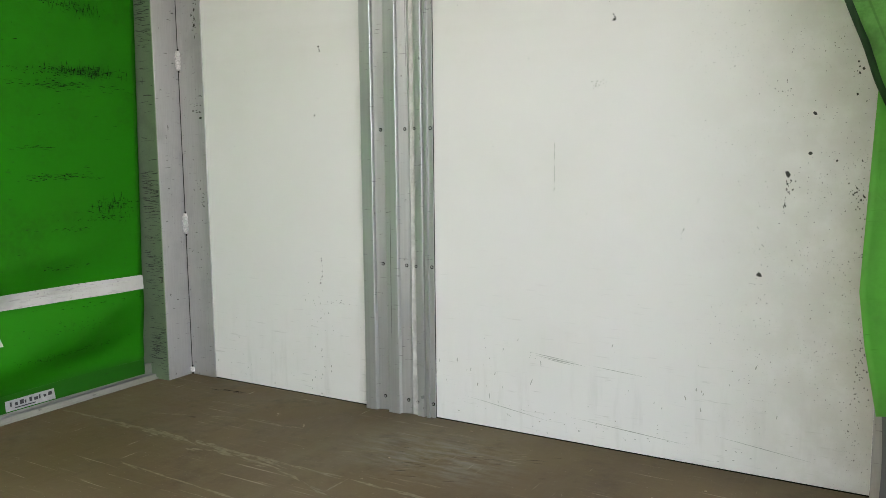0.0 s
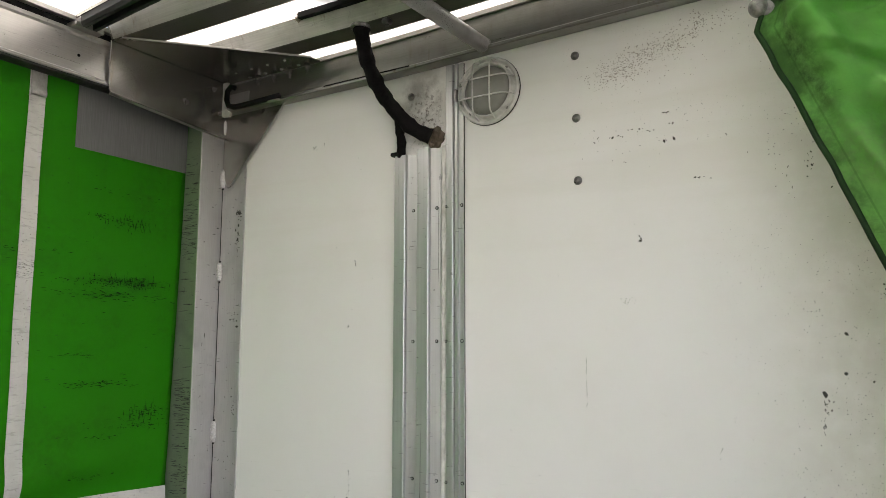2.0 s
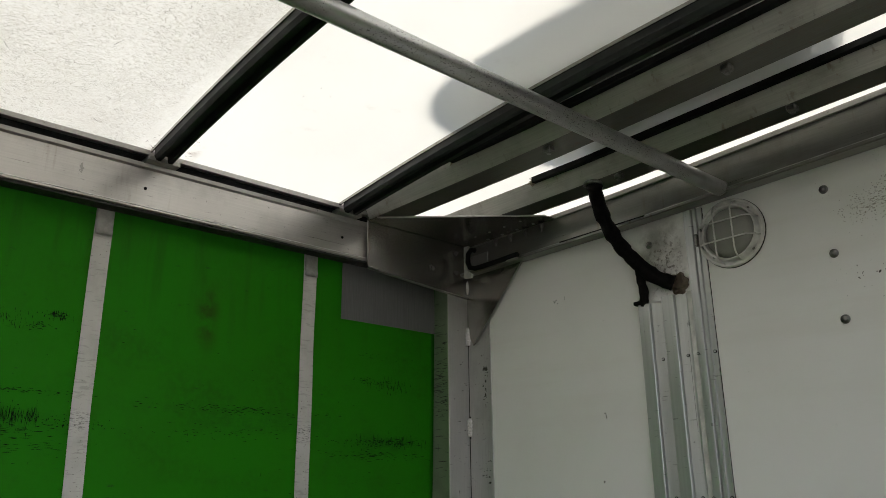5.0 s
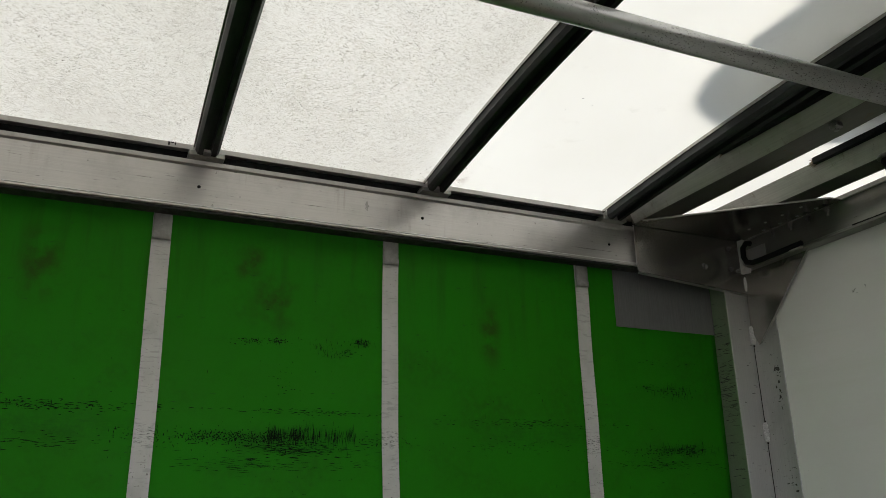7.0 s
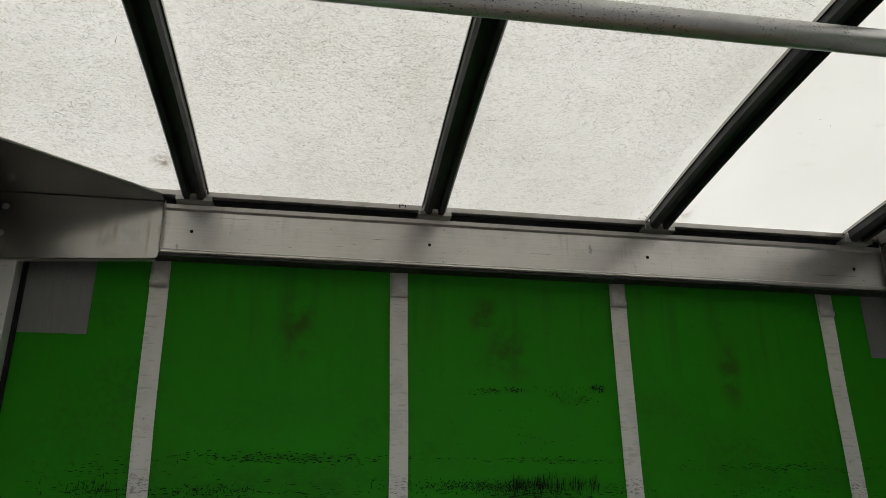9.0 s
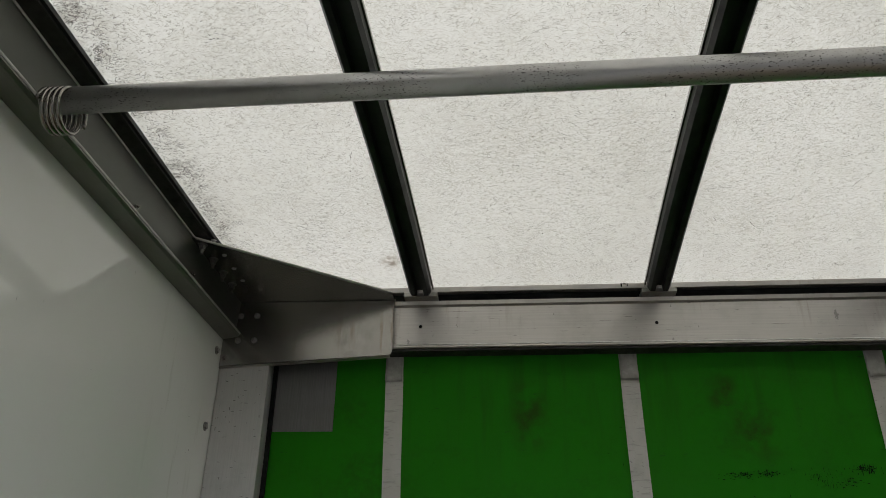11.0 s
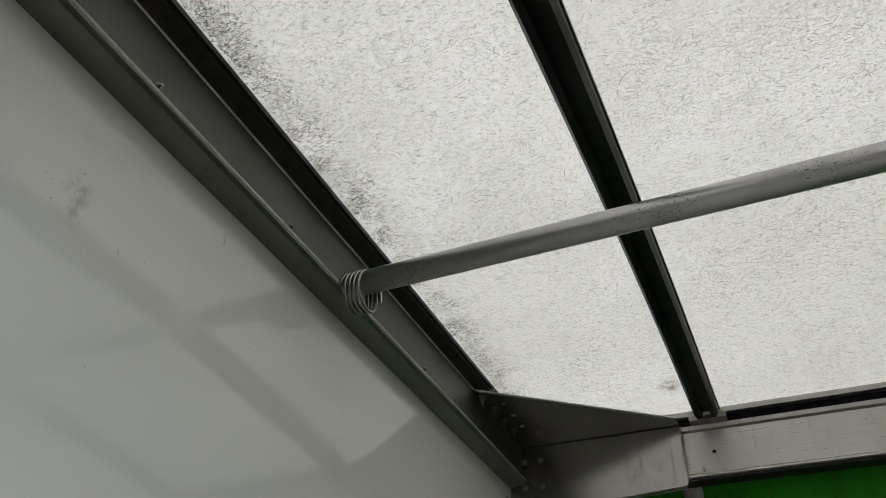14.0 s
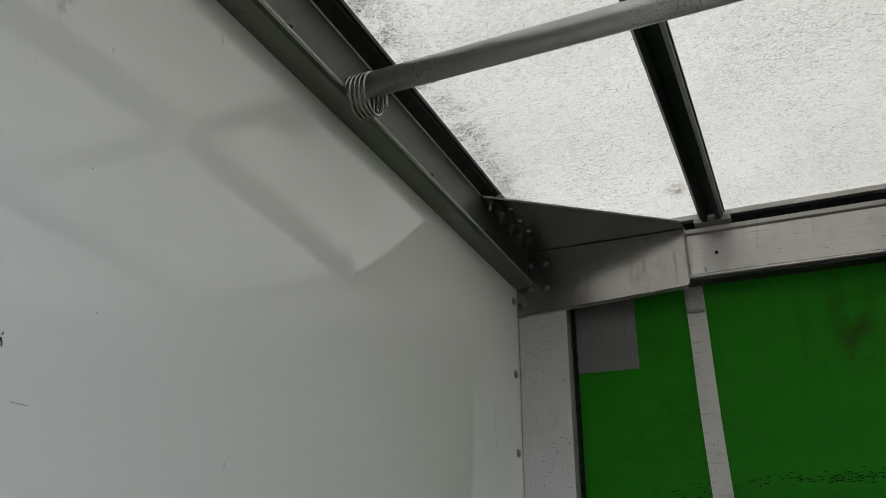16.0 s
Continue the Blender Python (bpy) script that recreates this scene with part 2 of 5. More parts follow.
def make_roof():
    m, nt, b = material("translucent_fibreglass", (0.8, 0.8, 0.76), 0.4)
    p = place(nt)
    fine = highest(nt, *[grain(nt, slant(nt, turn, (60, 330, 1), k * 3.1), 1.0, 2, 0.6, 0.55, 0.66, 0.6) for k, turn in enumerate((0.2, 0.9, 1.5, 2.2, 2.8))])
    broad = highest(nt, *[grain(nt, slant(nt, turn, (14, 95, 1), 5.0 + k), 1.0, 3, 0.6, 0.54, 0.70, 0.5) for k, turn in enumerate((1.1, 1.6, 2.0))])
    y = along(nt, 1)
    old = step(nt, y, -1.36, -1.42)
    patch = grain(nt, p, 3.5, 4, 0.6, 0.35, 0.75)
    near_b = product(nt, step(nt, y, -3.24, -3.36), grain(nt, p, 22, 6, 0.75, 0.42, 0.7))
    foot = product(nt, zone(nt, 0, 0.16, 0.045, 0.9), zone(nt, 1, -2.90, 0.035, 0.9), grain(nt, p, 40, 4, 0.6, 0.35, 0.6))
    corner = product(nt, zone(nt, 0, 0.05, 0.09, 0.8), zone(nt, 1, -1.33, 0.09, 0.8), grain(nt, p, 26, 4, 0.6, 0.45, 0.65))
    smudge = product(nt, step(nt, y, -1.42, -1.36), grain(nt, p, 7, 5, 0.7, 0.6, 0.8), 0.12)
    clean = blend(nt, grain(nt, p, 1.4, 3, 0.5, 0.3, 0.75), (0.85, 0.85, 0.82), (0.805, 0.803, 0.768))
    col = blend(nt, highest(nt, product(nt, broad, old, calc(nt, "MULTIPLY_ADD", patch, 0.10, 0.07)), product(nt, fine, old, calc(nt, "MULTIPLY_ADD", patch, 0.16, 0.17)), smudge), clean, (0.30, 0.28, 0.22))
    col = blend(nt, calc(nt, "MULTIPLY", near_b, 0.3), col, (0.22, 0.21, 0.15))
    col = blend(nt, calc(nt, "MULTIPLY", corner, 0.8), col, (0.20, 0.11, 0.05))
    col = blend(nt, calc(nt, "MULTIPLY", foot, 0.6), col, (0.22, 0.16, 0.10))
    back = node(nt, "BsdfTranslucent", {"Color": col}).outputs[0]
    nt.links.new(col, b.inputs["Base Color"])
    mix = node(nt, "MixShader", {0: 0.62, 1: b.outputs[0], 2: back}).outputs[0]
    nt.links.new(mix, nt.nodes["Material Output"].inputs[0])
    return m


def make_fibre(name, color, share):
    m, nt, b = material(name, color, 0.6)
    col = blend(nt, grain(nt, place(nt), 30, 3, 0.6, 0.3, 0.7), color, tuple(c * 0.6 for c in color))
    nt.links.new(col, b.inputs["Base Color"])
    back = node(nt, "BsdfTranslucent", {"Color": col}).outputs[0]
    nt.links.new(node(nt, "MixShader", {0: share, 1: b.outputs[0], 2: back}).outputs[0], nt.nodes["Material Output"].inputs[0])
    return m


def make_floor():
    m, nt, b = material("worn_plywood_floor", (0.13, 0.1, 0.07), 0.5, 0.0, 0.2)
    p = place(nt)
    wood = grain(nt, place(nt, (22, 2.2, 1)), 2.0, 5, 0.65, 0.25, 0.75)
    wear = grain(nt, p, 2.2, 6, 0.65, 0.4, 0.72)
    scr1 = product(nt, grain(nt, place(nt, (3, 90, 1), (0, 0, 0.45)), 1.0, 3, 0.6, 0.62, 0.7), grain(nt, p, 3, 2, 0.5, 0.45, 0.6))
    scr2 = product(nt, grain(nt, place(nt, (70, 4, 1), (0, 0, -0.5)), 1.0, 3, 0.6, 0.66, 0.72), grain(nt, p, 4, 2, 0.5, 0.5, 0.62))
    col = blend(nt, calc(nt, "MULTIPLY", wood, 0.2), (0.090, 0.062, 0.030), (0.13, 0.100, 0.054))
    col = blend(nt, calc(nt, "MULTIPLY", wear, 0.7), col, (0.15, 0.118, 0.066))
    col = blend(nt, calc(nt, "MULTIPLY", highest(nt, scr1, scr2), 0.8), col, (0.30, 0.26, 0.19))
    dust = grain(nt, p, 1.3, 5, 0.65, 0.45, 0.75)
    col = blend(nt, calc(nt, "MULTIPLY", dust, 0.45), col, (0.170, 0.148, 0.090))
    col = blend(nt, product(nt, zone(nt, 0, 1.25, 0.35, 0.9), zone(nt, 1, -0.28, 0.22, 0.9), grain(nt, place(nt, (9, 40, 1)), 1.0, 5, 0.7, 0.4, 0.65), 0.7), col, (0.20, 0.195, 0.175))
    mud = product(nt, grain(nt, p, 5, 6, 0.72, 0.48, 0.7), grain(nt, p, 24, 4, 0.65, 0.25, 0.7))
    col = blend(nt, calc(nt, "MULTIPLY", mud, 0.6), col, (0.045, 0.034, 0.020))
    rubbed = grain(nt, place(nt, (26, 60, 1), (0, 0, 0.3)), 1.0, 5, 0.75, 0.58, 0.74)
    col = blend(nt, calc(nt, "MULTIPLY", rubbed, 0.35), col, (0.22, 0.19, 0.125))
    grit = grain(nt, p, 150, 2, 0.5, 0.72, 0.76)
    col = blend(nt, calc(nt, "MULTIPLY", grit, 0.5), col, (0.35, 0.33, 0.28))
    nt.links.new(col, b.inputs["Base Color"])
    nt.links.new(node(nt, "MapRange", {"Value": wear, "To Min": 0.52, "To Max": 0.75}).outputs[0], b.inputs["Roughness"])
    bump(nt, b, calc(nt, "ADD", calc(nt, "MULTIPLY", wood, 0.3), calc(nt, "MULTIPLY", wear, 2.0)), 0.3)
    return m


def make_webbing():
    m, nt, b = material("grey_white_webbing", (0.5, 0.49, 0.46), 0.75)
    p = place(nt)
    cross = grain(nt, place(nt, (20, 20, 130)), 1.0, 3, 0.6, 0.56, 0.68)
    soil = grain(nt, p, 9, 5, 0.65, 0.4, 0.75)
    fine = grain(nt, place(nt, (700, 700, 260)), 1.0, 1)
    col = blend(nt, calc(nt, "MULTIPLY", soil, 0.55), (0.50, 0.49, 0.46), (0.33, 0.33, 0.29))
    col = blend(nt, calc(nt, "MULTIPLY", cross, 0.3), col, (0.12, 0.12, 0.10))
    blotch = product(nt, grain(nt, place(nt, (90, 90, 150)), 1.0, 3, 0.6, 0.62, 0.7), grain(nt, p, 4, 2, 0.5, 0.4, 0.6))
    col = blend(nt, calc(nt, "MULTIPLY", blotch, 0.75), col, (0.06, 0.058, 0.05))
    col = blend(nt, product(nt, zone(nt, 2, 1.14, 0.04, 0.7), grain(nt, place(nt, (60, 60, 260)), 1.0, 4, 0.7, 0.5, 0.62), 0.7), col, (0.03, 0.03, 0.025))
    nt.links.new(col, b.inputs["Base Color"])
    bump(nt, b, calc(nt, "ADD", fine, cross), 0.35, 0.001)
    return m


def make_plain(name, color, rough, metal=0.0, scale=12.0, vary=0.35, relief=0.15):
    m, nt, b = material(name, color, rough, metal)
    p = place(nt)
    col = blend(nt, grain(nt, p, scale, 5, 0.62, 0.3, 0.75), color, tuple(c * (1 - vary) for c in color))
    nt.links.new(col, b.inputs["Base Color"])
    nt.links.new(node(nt, "MapRange", {"Value": grain(nt, p, scale * 2, 3), "To Min": rough * 0.8, "To Max": min(1, rough * 1.25)}).outputs[0], b.inputs["Roughness"])
    bump(nt, b, grain(nt, p, scale * 4, 3), relief)
    return m


def make_tube():
    m, nt, b = material("galvanised_tube_steel", (0.50, 0.50, 0.51), 0.34, 1.0)
    p = place(nt)
    soil = grain(nt, p, 10, 6, 0.7, 0.42, 0.7)
    pit = product(nt, grain(nt, place(nt, (1.4, 0.6, 1.4)), 290, 2, 0.5, 0.60, 0.66), grain(nt, p, 7, 2, 0.5, 0.40, 0.58))
    col = blend(nt, calc(nt, "MULTIPLY", soil, 0.35), (0.56, 0.555, 0.55), (0.36, 0.355, 0.345))
    col = blend(nt, calc(nt, "MULTIPLY", pit, 0.9), col, (0.05, 0.045, 0.04))
    nt.links.new(col, b.inputs["Base Color"])
    nt.links.new(calc(nt, "MULTIPLY_ADD", pit, -0.7, 0.88), b.inputs["Metallic"])
    nt.links.new(node(nt, "MapRange", {"Value": soil, "To Min": 0.36, "To Max": 0.5}).outputs[0], b.inputs["Roughness"])
    bump(nt, b, calc(nt, "ADD", grain(nt, p, 60, 3), pit), 0.06)
    return m


WHITE = make_white_panel()
GELCOAT = make_gelcoat()
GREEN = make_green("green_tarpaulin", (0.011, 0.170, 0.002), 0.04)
# lit copy of the tarpaulin: outside daylight is put into its base colour
GREEN_LIT = make_green("green_tarpaulin_daylit", (0.21, 0.60, 0.125), 0.5, 0.6)
ALU = make_alu("brushed_aluminium", (0.48, 0.46, 0.435), 0.3, (60, 1.2, 120), 0.3, metal=0.8, relief=0.035, drips=0.2, contrast=0.15)
ALU_POST = make_alu("scuffed_aluminium", (0.485, 0.48, 0.47), 0.42, (90, 90, 3), 0.3, (0.22, 0.21, 0.2), 0.75)
ALU_DARK = make_alu("dull_sheet_metal", (0.33, 0.32, 0.295), 0.22, (0.5, 0.6, 0.6), 0.3, (0.13, 0.11, 0.085), 0.06, 0.97, 0.025, 0.6)
ALU_BEAM = make_alu("mill_finish_aluminium", drips=0.45, base=(0.31, 0.31, 0.285), rough=0.3, dirt=0.35, dirty=(0.12, 0.095, 0.07), scuff=0.25, metal=0.88)
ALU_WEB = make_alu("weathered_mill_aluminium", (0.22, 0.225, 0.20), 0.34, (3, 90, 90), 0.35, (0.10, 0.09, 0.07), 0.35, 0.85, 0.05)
# soiled metal, darkened further to stand in for the web's shade
ALU_WEB_SHADE = make_alu("soiled_shaded_aluminium", (0.10, 0.105, 0.09), 0.4, (3, 60, 60), 0.4, (0.05, 0.045, 0.035), 0.3, 0.8, 0.05)
# pale colour stands in for the highlight that edges catch from the roof
EDGE_GLINT = make_plain("bright_edge_glint", (0.72, 0.72, 0.69), 0.45, 0.15, 60, 0.3)
# dark grey for the header's seal and for strips that imitate shade
SEAL_SHADE = make_plain("weathered_seal_and_shade", (0.035, 0.033, 0.03), 0.6, 0.0, 30, 0.5)
# beam metal paled for the light that falls on the front faces
ALU_FACE = make_alu("lit_face_aluminium", (0.50, 0.49, 0.45), 0.45, (1.5, 80, 80), 0.45, (0.20, 0.17, 0.12), 0.3, 0.4, contrast=0.25, drips=0.6)
ALU_TRACK = make_alu("extruded_track_aluminium", (0.52, 0.53, 0.52), 0.3, (40, 40, 0.4), 0.08, (0.2, 0.2, 0.19), 0.5, 0.6, 0.02)
# same beam metal with the underside's shade in the colour, plus brown drips
ALU_CROSS = make_alu("shaded_stained_aluminium", (0.16, 0.16, 0.142), 0.3, (1.5, 90, 90), 0.5, (0.09, 0.07, 0.045), 0.25, 0.9, 0.08, 0.6, 0.3)
DARK = make_plain("dark_anodised_profile", (0.016, 0.018, 0.0175), 0.5, 0.2, 8, 0.5)
ROOF = make_roof()
FLOOR = make_floor()
WEBBING = make_webbing()
TUBE = make_tube()
STEEL = make_plain("zinc_plated_steel", (0.33, 0.32, 0.31), 0.3, 1.0, 60, 0.5)
WELD = make_plain("bright_weld_metal", (0.8, 0.79, 0.77), 0.4, 0.4, 160, 0.4, 0.6)
RUBBER = make_plain("black_rubber", (0.012, 0.012, 0.012), 0.6, 0.0, 30, 0.4)
TAPE = make_plain("black_cloth_tape", (0.012, 0.011, 0.011), 0.7, 0.0, 40, 0.5, 0.5)
FOAM = make_plain("beige_sealing_foam", (0.36, 0.29, 0.2), 0.85, 0.0, 60, 0.5, 0.6)
VINYL = make_plain("grey_vinyl", (0.135, 0.135, 0.135), 0.42, 0.0, 6, 0.25)
STREAKED = make_alu("streaked_grey_vinyl", (0.12, 0.122, 0.12), 0.42, (120, 120, 2.5), 0.5, (0.09, 0.09, 0.085), 0.1, 0.0, 0.05, 0.0, 0.35)
# green of the curtain's reflection is mixed into this base colour
STRIP = make_alu("scratched_edge_strip", (0.24, 0.33, 0.20), 0.38, (60, 60, 40), 0.4, (0.12, 0.14, 0.10), 0.6, 0.5)
RIVET = make_plain("bright_rivet", (0.55, 0.55, 0.54), 0.35, 0.9, 60, 0.3)
FIBRE = make_fibre("bare_glass_fibre", (0.66, 0.64, 0.575), 0.74)
FIBRE_BROWN = make_fibre("brown_glass_fibre", (0.52, 0.49, 0.42), 0.7)
FIBRE_DARK = make_fibre("dirty_glass_fibre", (0.22, 0.20, 0.155), 0.6)
FIBRE_BLACK = make_fibre("blackened_glass_fibre", (0.062, 0.052, 0.037), 0.42)
WRAP = make_plain("dull_wrapped_metal", (0.30, 0.29, 0.27), 0.4, 0.5, 70, 0.6, 0.6)
RUST = make_plain("rusty_dirt", (0.10, 0.05, 0.025), 0.8)
GAP = make_plain("black_gap_dirt_shade", (0.01, 0.01, 0.009), 0.8)
RUBMARK = make_plain("black_rub_mark", (0.006, 0.020, 0.004), 0.8, 0.0, 120, 0.5)
for dull in (RUBMARK, GAP, RUBBER, TAPE):
    dull.node_tree.nodes["Principled BSDF"].inputs["Specular IOR Level"].default_value = 0.08
FLAP = make_plain("grey_folded_webbing", (0.34, 0.335, 0.31), 0.7, 0.0, 30, 0.35, 0.4)
ENAMEL = make_plain("white_enamel", (0.70, 0.69, 0.655), 0.35, 0.0, 25, 0.35)
OPAL = make_plain("frosted_opal_glass", (0.27, 0.27, 0.24), 0.3, 0.0, 20, 0.15)
PAPER = make_plain("white_printed_label", (0.38, 0.38, 0.37), 0.6, 0.0, 40, 0.3)
INK = make_plain("dark_label_ink", (0.03, 0.03, 0.035), 0.6)
CHIP = make_plain("chipped_paint_dark", (0.06, 0.058, 0.05), 0.7, 0.0, 90, 0.5)
SCUFF = make_plain("grey_scuff", (0.47, 0.49, 0.43), 0.6, 0.0, 90, 0.3)
ASPHALT = make_plain("yard_asphalt", (0.06, 0.06, 0.058), 0.85, 0.0, 3, 0.35, 0.4)
SHELL = make_fibre("pale_moulded_shell", (0.90, 0.90, 0.88), 0.85)
SHELL_BASE = make_plain("dark_unit_base", (0.05, 0.05, 0.05), 0.6, 0.0, 5, 0.2)


# ---- mesh helpers ----
def spot(ob):
    p = Vector((0, 0, 0))
    while ob:
        p += ob.location
        ob = ob.parent
    return p


def thing(name, at, label, category, group="", kind=""):
    ob = new(name)
    ob.empty_display_size = 0.05
    ob.location = at
    return tagged(ob, label, category, group, kind)


def part(name, bm, mat, parent=None, label="", smooth=False):
    """One bmesh, given in the place's coordinates, as one mesh object."""
    base = spot(parent)
    bmesh.ops.translate(bm, verts=bm.verts, vec=-base)
    bmesh.ops.recalc_face_normals(bm, faces=bm.faces)
    me = bpy.data.meshes.new(name)
    bm.to_mesh(me)
    bm.free()
    me.materials.append(mat)
    if smooth:
        me.shade_smooth()
    ob = new(name, me)
    ob.parent = parent
    if label:
        tagged(ob, label)
    return ob


def alone(name, bm, mat, label, category="", group="", kind="", smooth=False):
    return tagged(part(name, bm, mat, None, "", smooth), label, category, group, kind)


def box(bm, x0, y0, z0, x1, y1, z1, bev=0.0, turn=None):
    made = bmesh.ops.create_cube(bm, size=1, matrix=Matrix.Translation(((x0 + x1) / 2, (y0 + y1) / 2, (z0 + z1) / 2)) @ (turn or Matrix()) @ Matrix.Diagonal((x1 - x0, y1 - y0, z1 - z0, 1)))
    if bev:
        edges = list({e for v in made["verts"] for e in v.link_edges})
        bmesh.ops.bevel(bm, geom=edges, offset=bev, segments=1, affect="EDGES")
    return bm


def cube(*args, **kw):
    return box(bmesh.new(), *args, **kw)


def prism(axis, pts, a, b, bm=None):
    """A closed outline pushed from a to b along an axis; the outline's two numbers are the other two axes in order."""
    bm = bm or bmesh.new()

    def at(p, s):
        return {"x": (s, p[0], p[1]), "y": (p[0], s, p[1]), "z": (p[0], p[1], s)}[axis]

    lo = [bm.verts.new(at(p, a)) for p in pts]
    hi = [bm.verts.new(at(p, b)) for p in pts]
    bm.faces.new(lo)
    bm.faces.new(hi[::-1])
    for i in range(len(pts)):
        j = (i + 1) % len(pts)
        bm.faces.new((lo[i], hi[i], hi[j], lo[j]))
    return bm


def rod(bm, a, b, r, sides=12, r2=None):
    a, b = Vector(a), Vector(b)
    turn = (b - a).to_track_quat("Z", "Y").to_matrix().to_4x4()
    bmesh.ops.create_cone(bm, cap_ends=True, segments=sides, radius1=r, radius2=r if r2 is None else r2, depth=(b - a).length, matrix=Matrix.Translation((a + b) / 2) @ turn)
    return bm


def pipe(bm, pts, radii, sides=12, closed=False):
    """A round skin along a run of points."""
    pts = [Vector(p) for p in pts]
    n, rings, side = len(pts), [], None
    for i, p in enumerate(pts):
        ahead = (pts[(i + 1) % n] - pts[i - 1]) if closed else (pts[min(i + 1, n - 1)] - pts[max(i - 1, 0)])
        ahead.normalize()
        side = ahead.orthogonal() if side is None else (side - ahead * side.dot(ahead))
        side.normalize()
        up = ahead.cross(side)
        r = radii[i] if isinstance(radii, (list, tuple)) else radii
        rings.append([bm.verts.new(p + (side * math.cos(k * math.tau / sides) + up * math.sin(k * math.tau / sides)) * r) for k in range(sides)])
    for i in range(n if closed else n - 1):
        r0, r1 = rings[i], rings[(i + 1) % n]
        for k in range(sides):
            bm.faces.new((r0[k], r0[(k + 1) % sides], r1[(k + 1) % sides], r1[k]))
    if not closed:
        bm.faces.new(rings[0][::-1])
        bm.faces.new(rings[-1])
    return bm


def bolt(parent, at, way, head=0.0085, long=0.008, stud=0.0, name="bolt", mat=None):
    """A hexagon head on a washer, and a threaded end where there is one."""
    at, way = Vector(at), Vector(way)
    bm = bmesh.new()
    rod(bm, at - way * 0.001, at + way * 0.002, head * 1.45, 14)
    rod(bm, at + way * 0.002, at + way * (0.002 + long), head, 6)
    if stud:
        rod(bm, at + way * (0.002 + long), at + way * (0.002 + long + stud), head * 0.55, 10)
    return part(name, bm, mat or STEEL, parent)


def rivet(parent, at, way, r=0.006, mat=None):
    at, way = Vector(at), Vector(way)
    bm = bmesh.new()
    rod(bm, at - way * 0.001, at + way * 0.0018, r, 14, r * 0.8)
    rod(bm, at + way * 0.0018, at + way * 0.0035, r * 0.5, 10, r * 0.3)
    return part("rivet", bm, mat or STEEL, parent)


def sheet(rows):
    """A skin over rows of points."""
    bm = bmesh.new()
    grid = [[bm.verts.new(p) for p in row] for row in rows]
    for a, b in zip(grid, grid[1:]):
        for i in range(len(a) - 1):
            bm.faces.new((a[i], a[i + 1], b[i + 1], b[i]))
    return bm


def thicken(ob, t, offset=0.0):
    mod = ob.modifiers.new("thickness", "SOLIDIFY")
    mod.thickness, mod.offset = t, offset
    return ob


# ---- sizes of the body ----
W = 2.32        # clear width
YB = -3.44      # face of the plain end wall
ZR = 1.985      # underside of the roof sheet
BOWS = (-2.822, -2.098, -1.353, -0.632)     # at the closed side
SKEW = -0.025   # the bows stand slightly askew: metres along per metre across
STRAPS = ((-2.908, 0.020), (-2.196, 0.010), (-1.482, 0.010), (-0.737, 0.006))    # at the top, and how they lean


def rise(x, y=-1.7):
    """Camber of the roof across its width; it fades towards the straight end beam."""
    f = min(1.0, max(0.0, (y - YB - 0.08) / 0.5))
    g = min(1.0, max(0.0, (y + 1.35) / 0.7))
    h = min(1.0, max(0.0, (y + 0.62) / 0.14))
    lift = 0.0278 * h * max(0.0, x - 0.83)
    return lift + (0.048 * x * (W - x) * f * (2 - f) * (1 - 0.4 * g) * (1 - h) if 0 < x < W else 0.0)


def arched(outline, x0, x1, n=24, skew=SKEW):
    """An outline in (y, z) run across the body, following the roof's camber."""
    bm = bmesh.new()
    rings = []
    for i in range(n + 1):
        x = x0 + (x1 - x0) * i / n
        rings.append([bm.verts.new((x, y + skew * x, z + rise(x, y))) for y, z in outline])
    for a, b in zip(rings, rings[1:]):
        for k in range(len(outline)):
            j = (k + 1) % len(outline)
            bm.faces.new((a[k], b[k], b[j], a[j]))
    bm.faces.new(rings[0])
    bm.faces.new(rings[-1][::-1])
    return bm


# ---- setting ----
alone("ground", cube(-60, -60, -1.12, 60, 60, -1.02), ASPHALT, "dark grey asphalt yard around the truck body", kind="structure")
floor = alone("floor", cube(-0.10, YB - 0.06, -0.05, W + 0.12, 0.06, 0.0), FLOOR, "worn brown plywood load floor with pale scratches", kind="structure")
wall_front = alone("wall_front", prism("y", [(-0.06, -0.03), (W, -0.03), (W, 1.856), (0.83, 1.815), (-0.06, 1.807)], 0.0, 0.045), WHITE, "white painted end wall, chipped and scuffed", kind="structure")
wall_rear = alone("wall_rear", cube(-0.06, YB - 0.045, -0.03, W, YB, ZR), GELCOAT, "glossy white end wall with faint marks", kind="structure")
ceiling = alone("ceiling", arched([(YB - 0.02, ZR), *[(YB + 0.08 + 0.05 * k, ZR) for k in range(11)], *[(-1.35 + 0.07 * k, ZR) for k in range(11)], (-0.594, ZR), (-0.588, ZR + 0.04), (-0.53, ZR + 0.04), (-0.44, ZR + 0.04), (0.20, ZR + 0.04), (0.20, ZR + 0.043), (-0.44, ZR + 0.043), (-0.53, ZR + 0.043), (-0.591, ZR + 0.043), (-0.597, ZR + 0.003), *[(-0.65 - 0.07 * k, ZR + 0.003) for k in range(11)], *[(YB + 0.58 - 0.05 * k, ZR + 0.003) for k in range(11)], (YB - 0.02, ZR + 0.003)], -0.05, W + 0.05, 48), ROOF, "translucent fibreglass roof sheet, fibrous and dirty at one end", kind="structure")

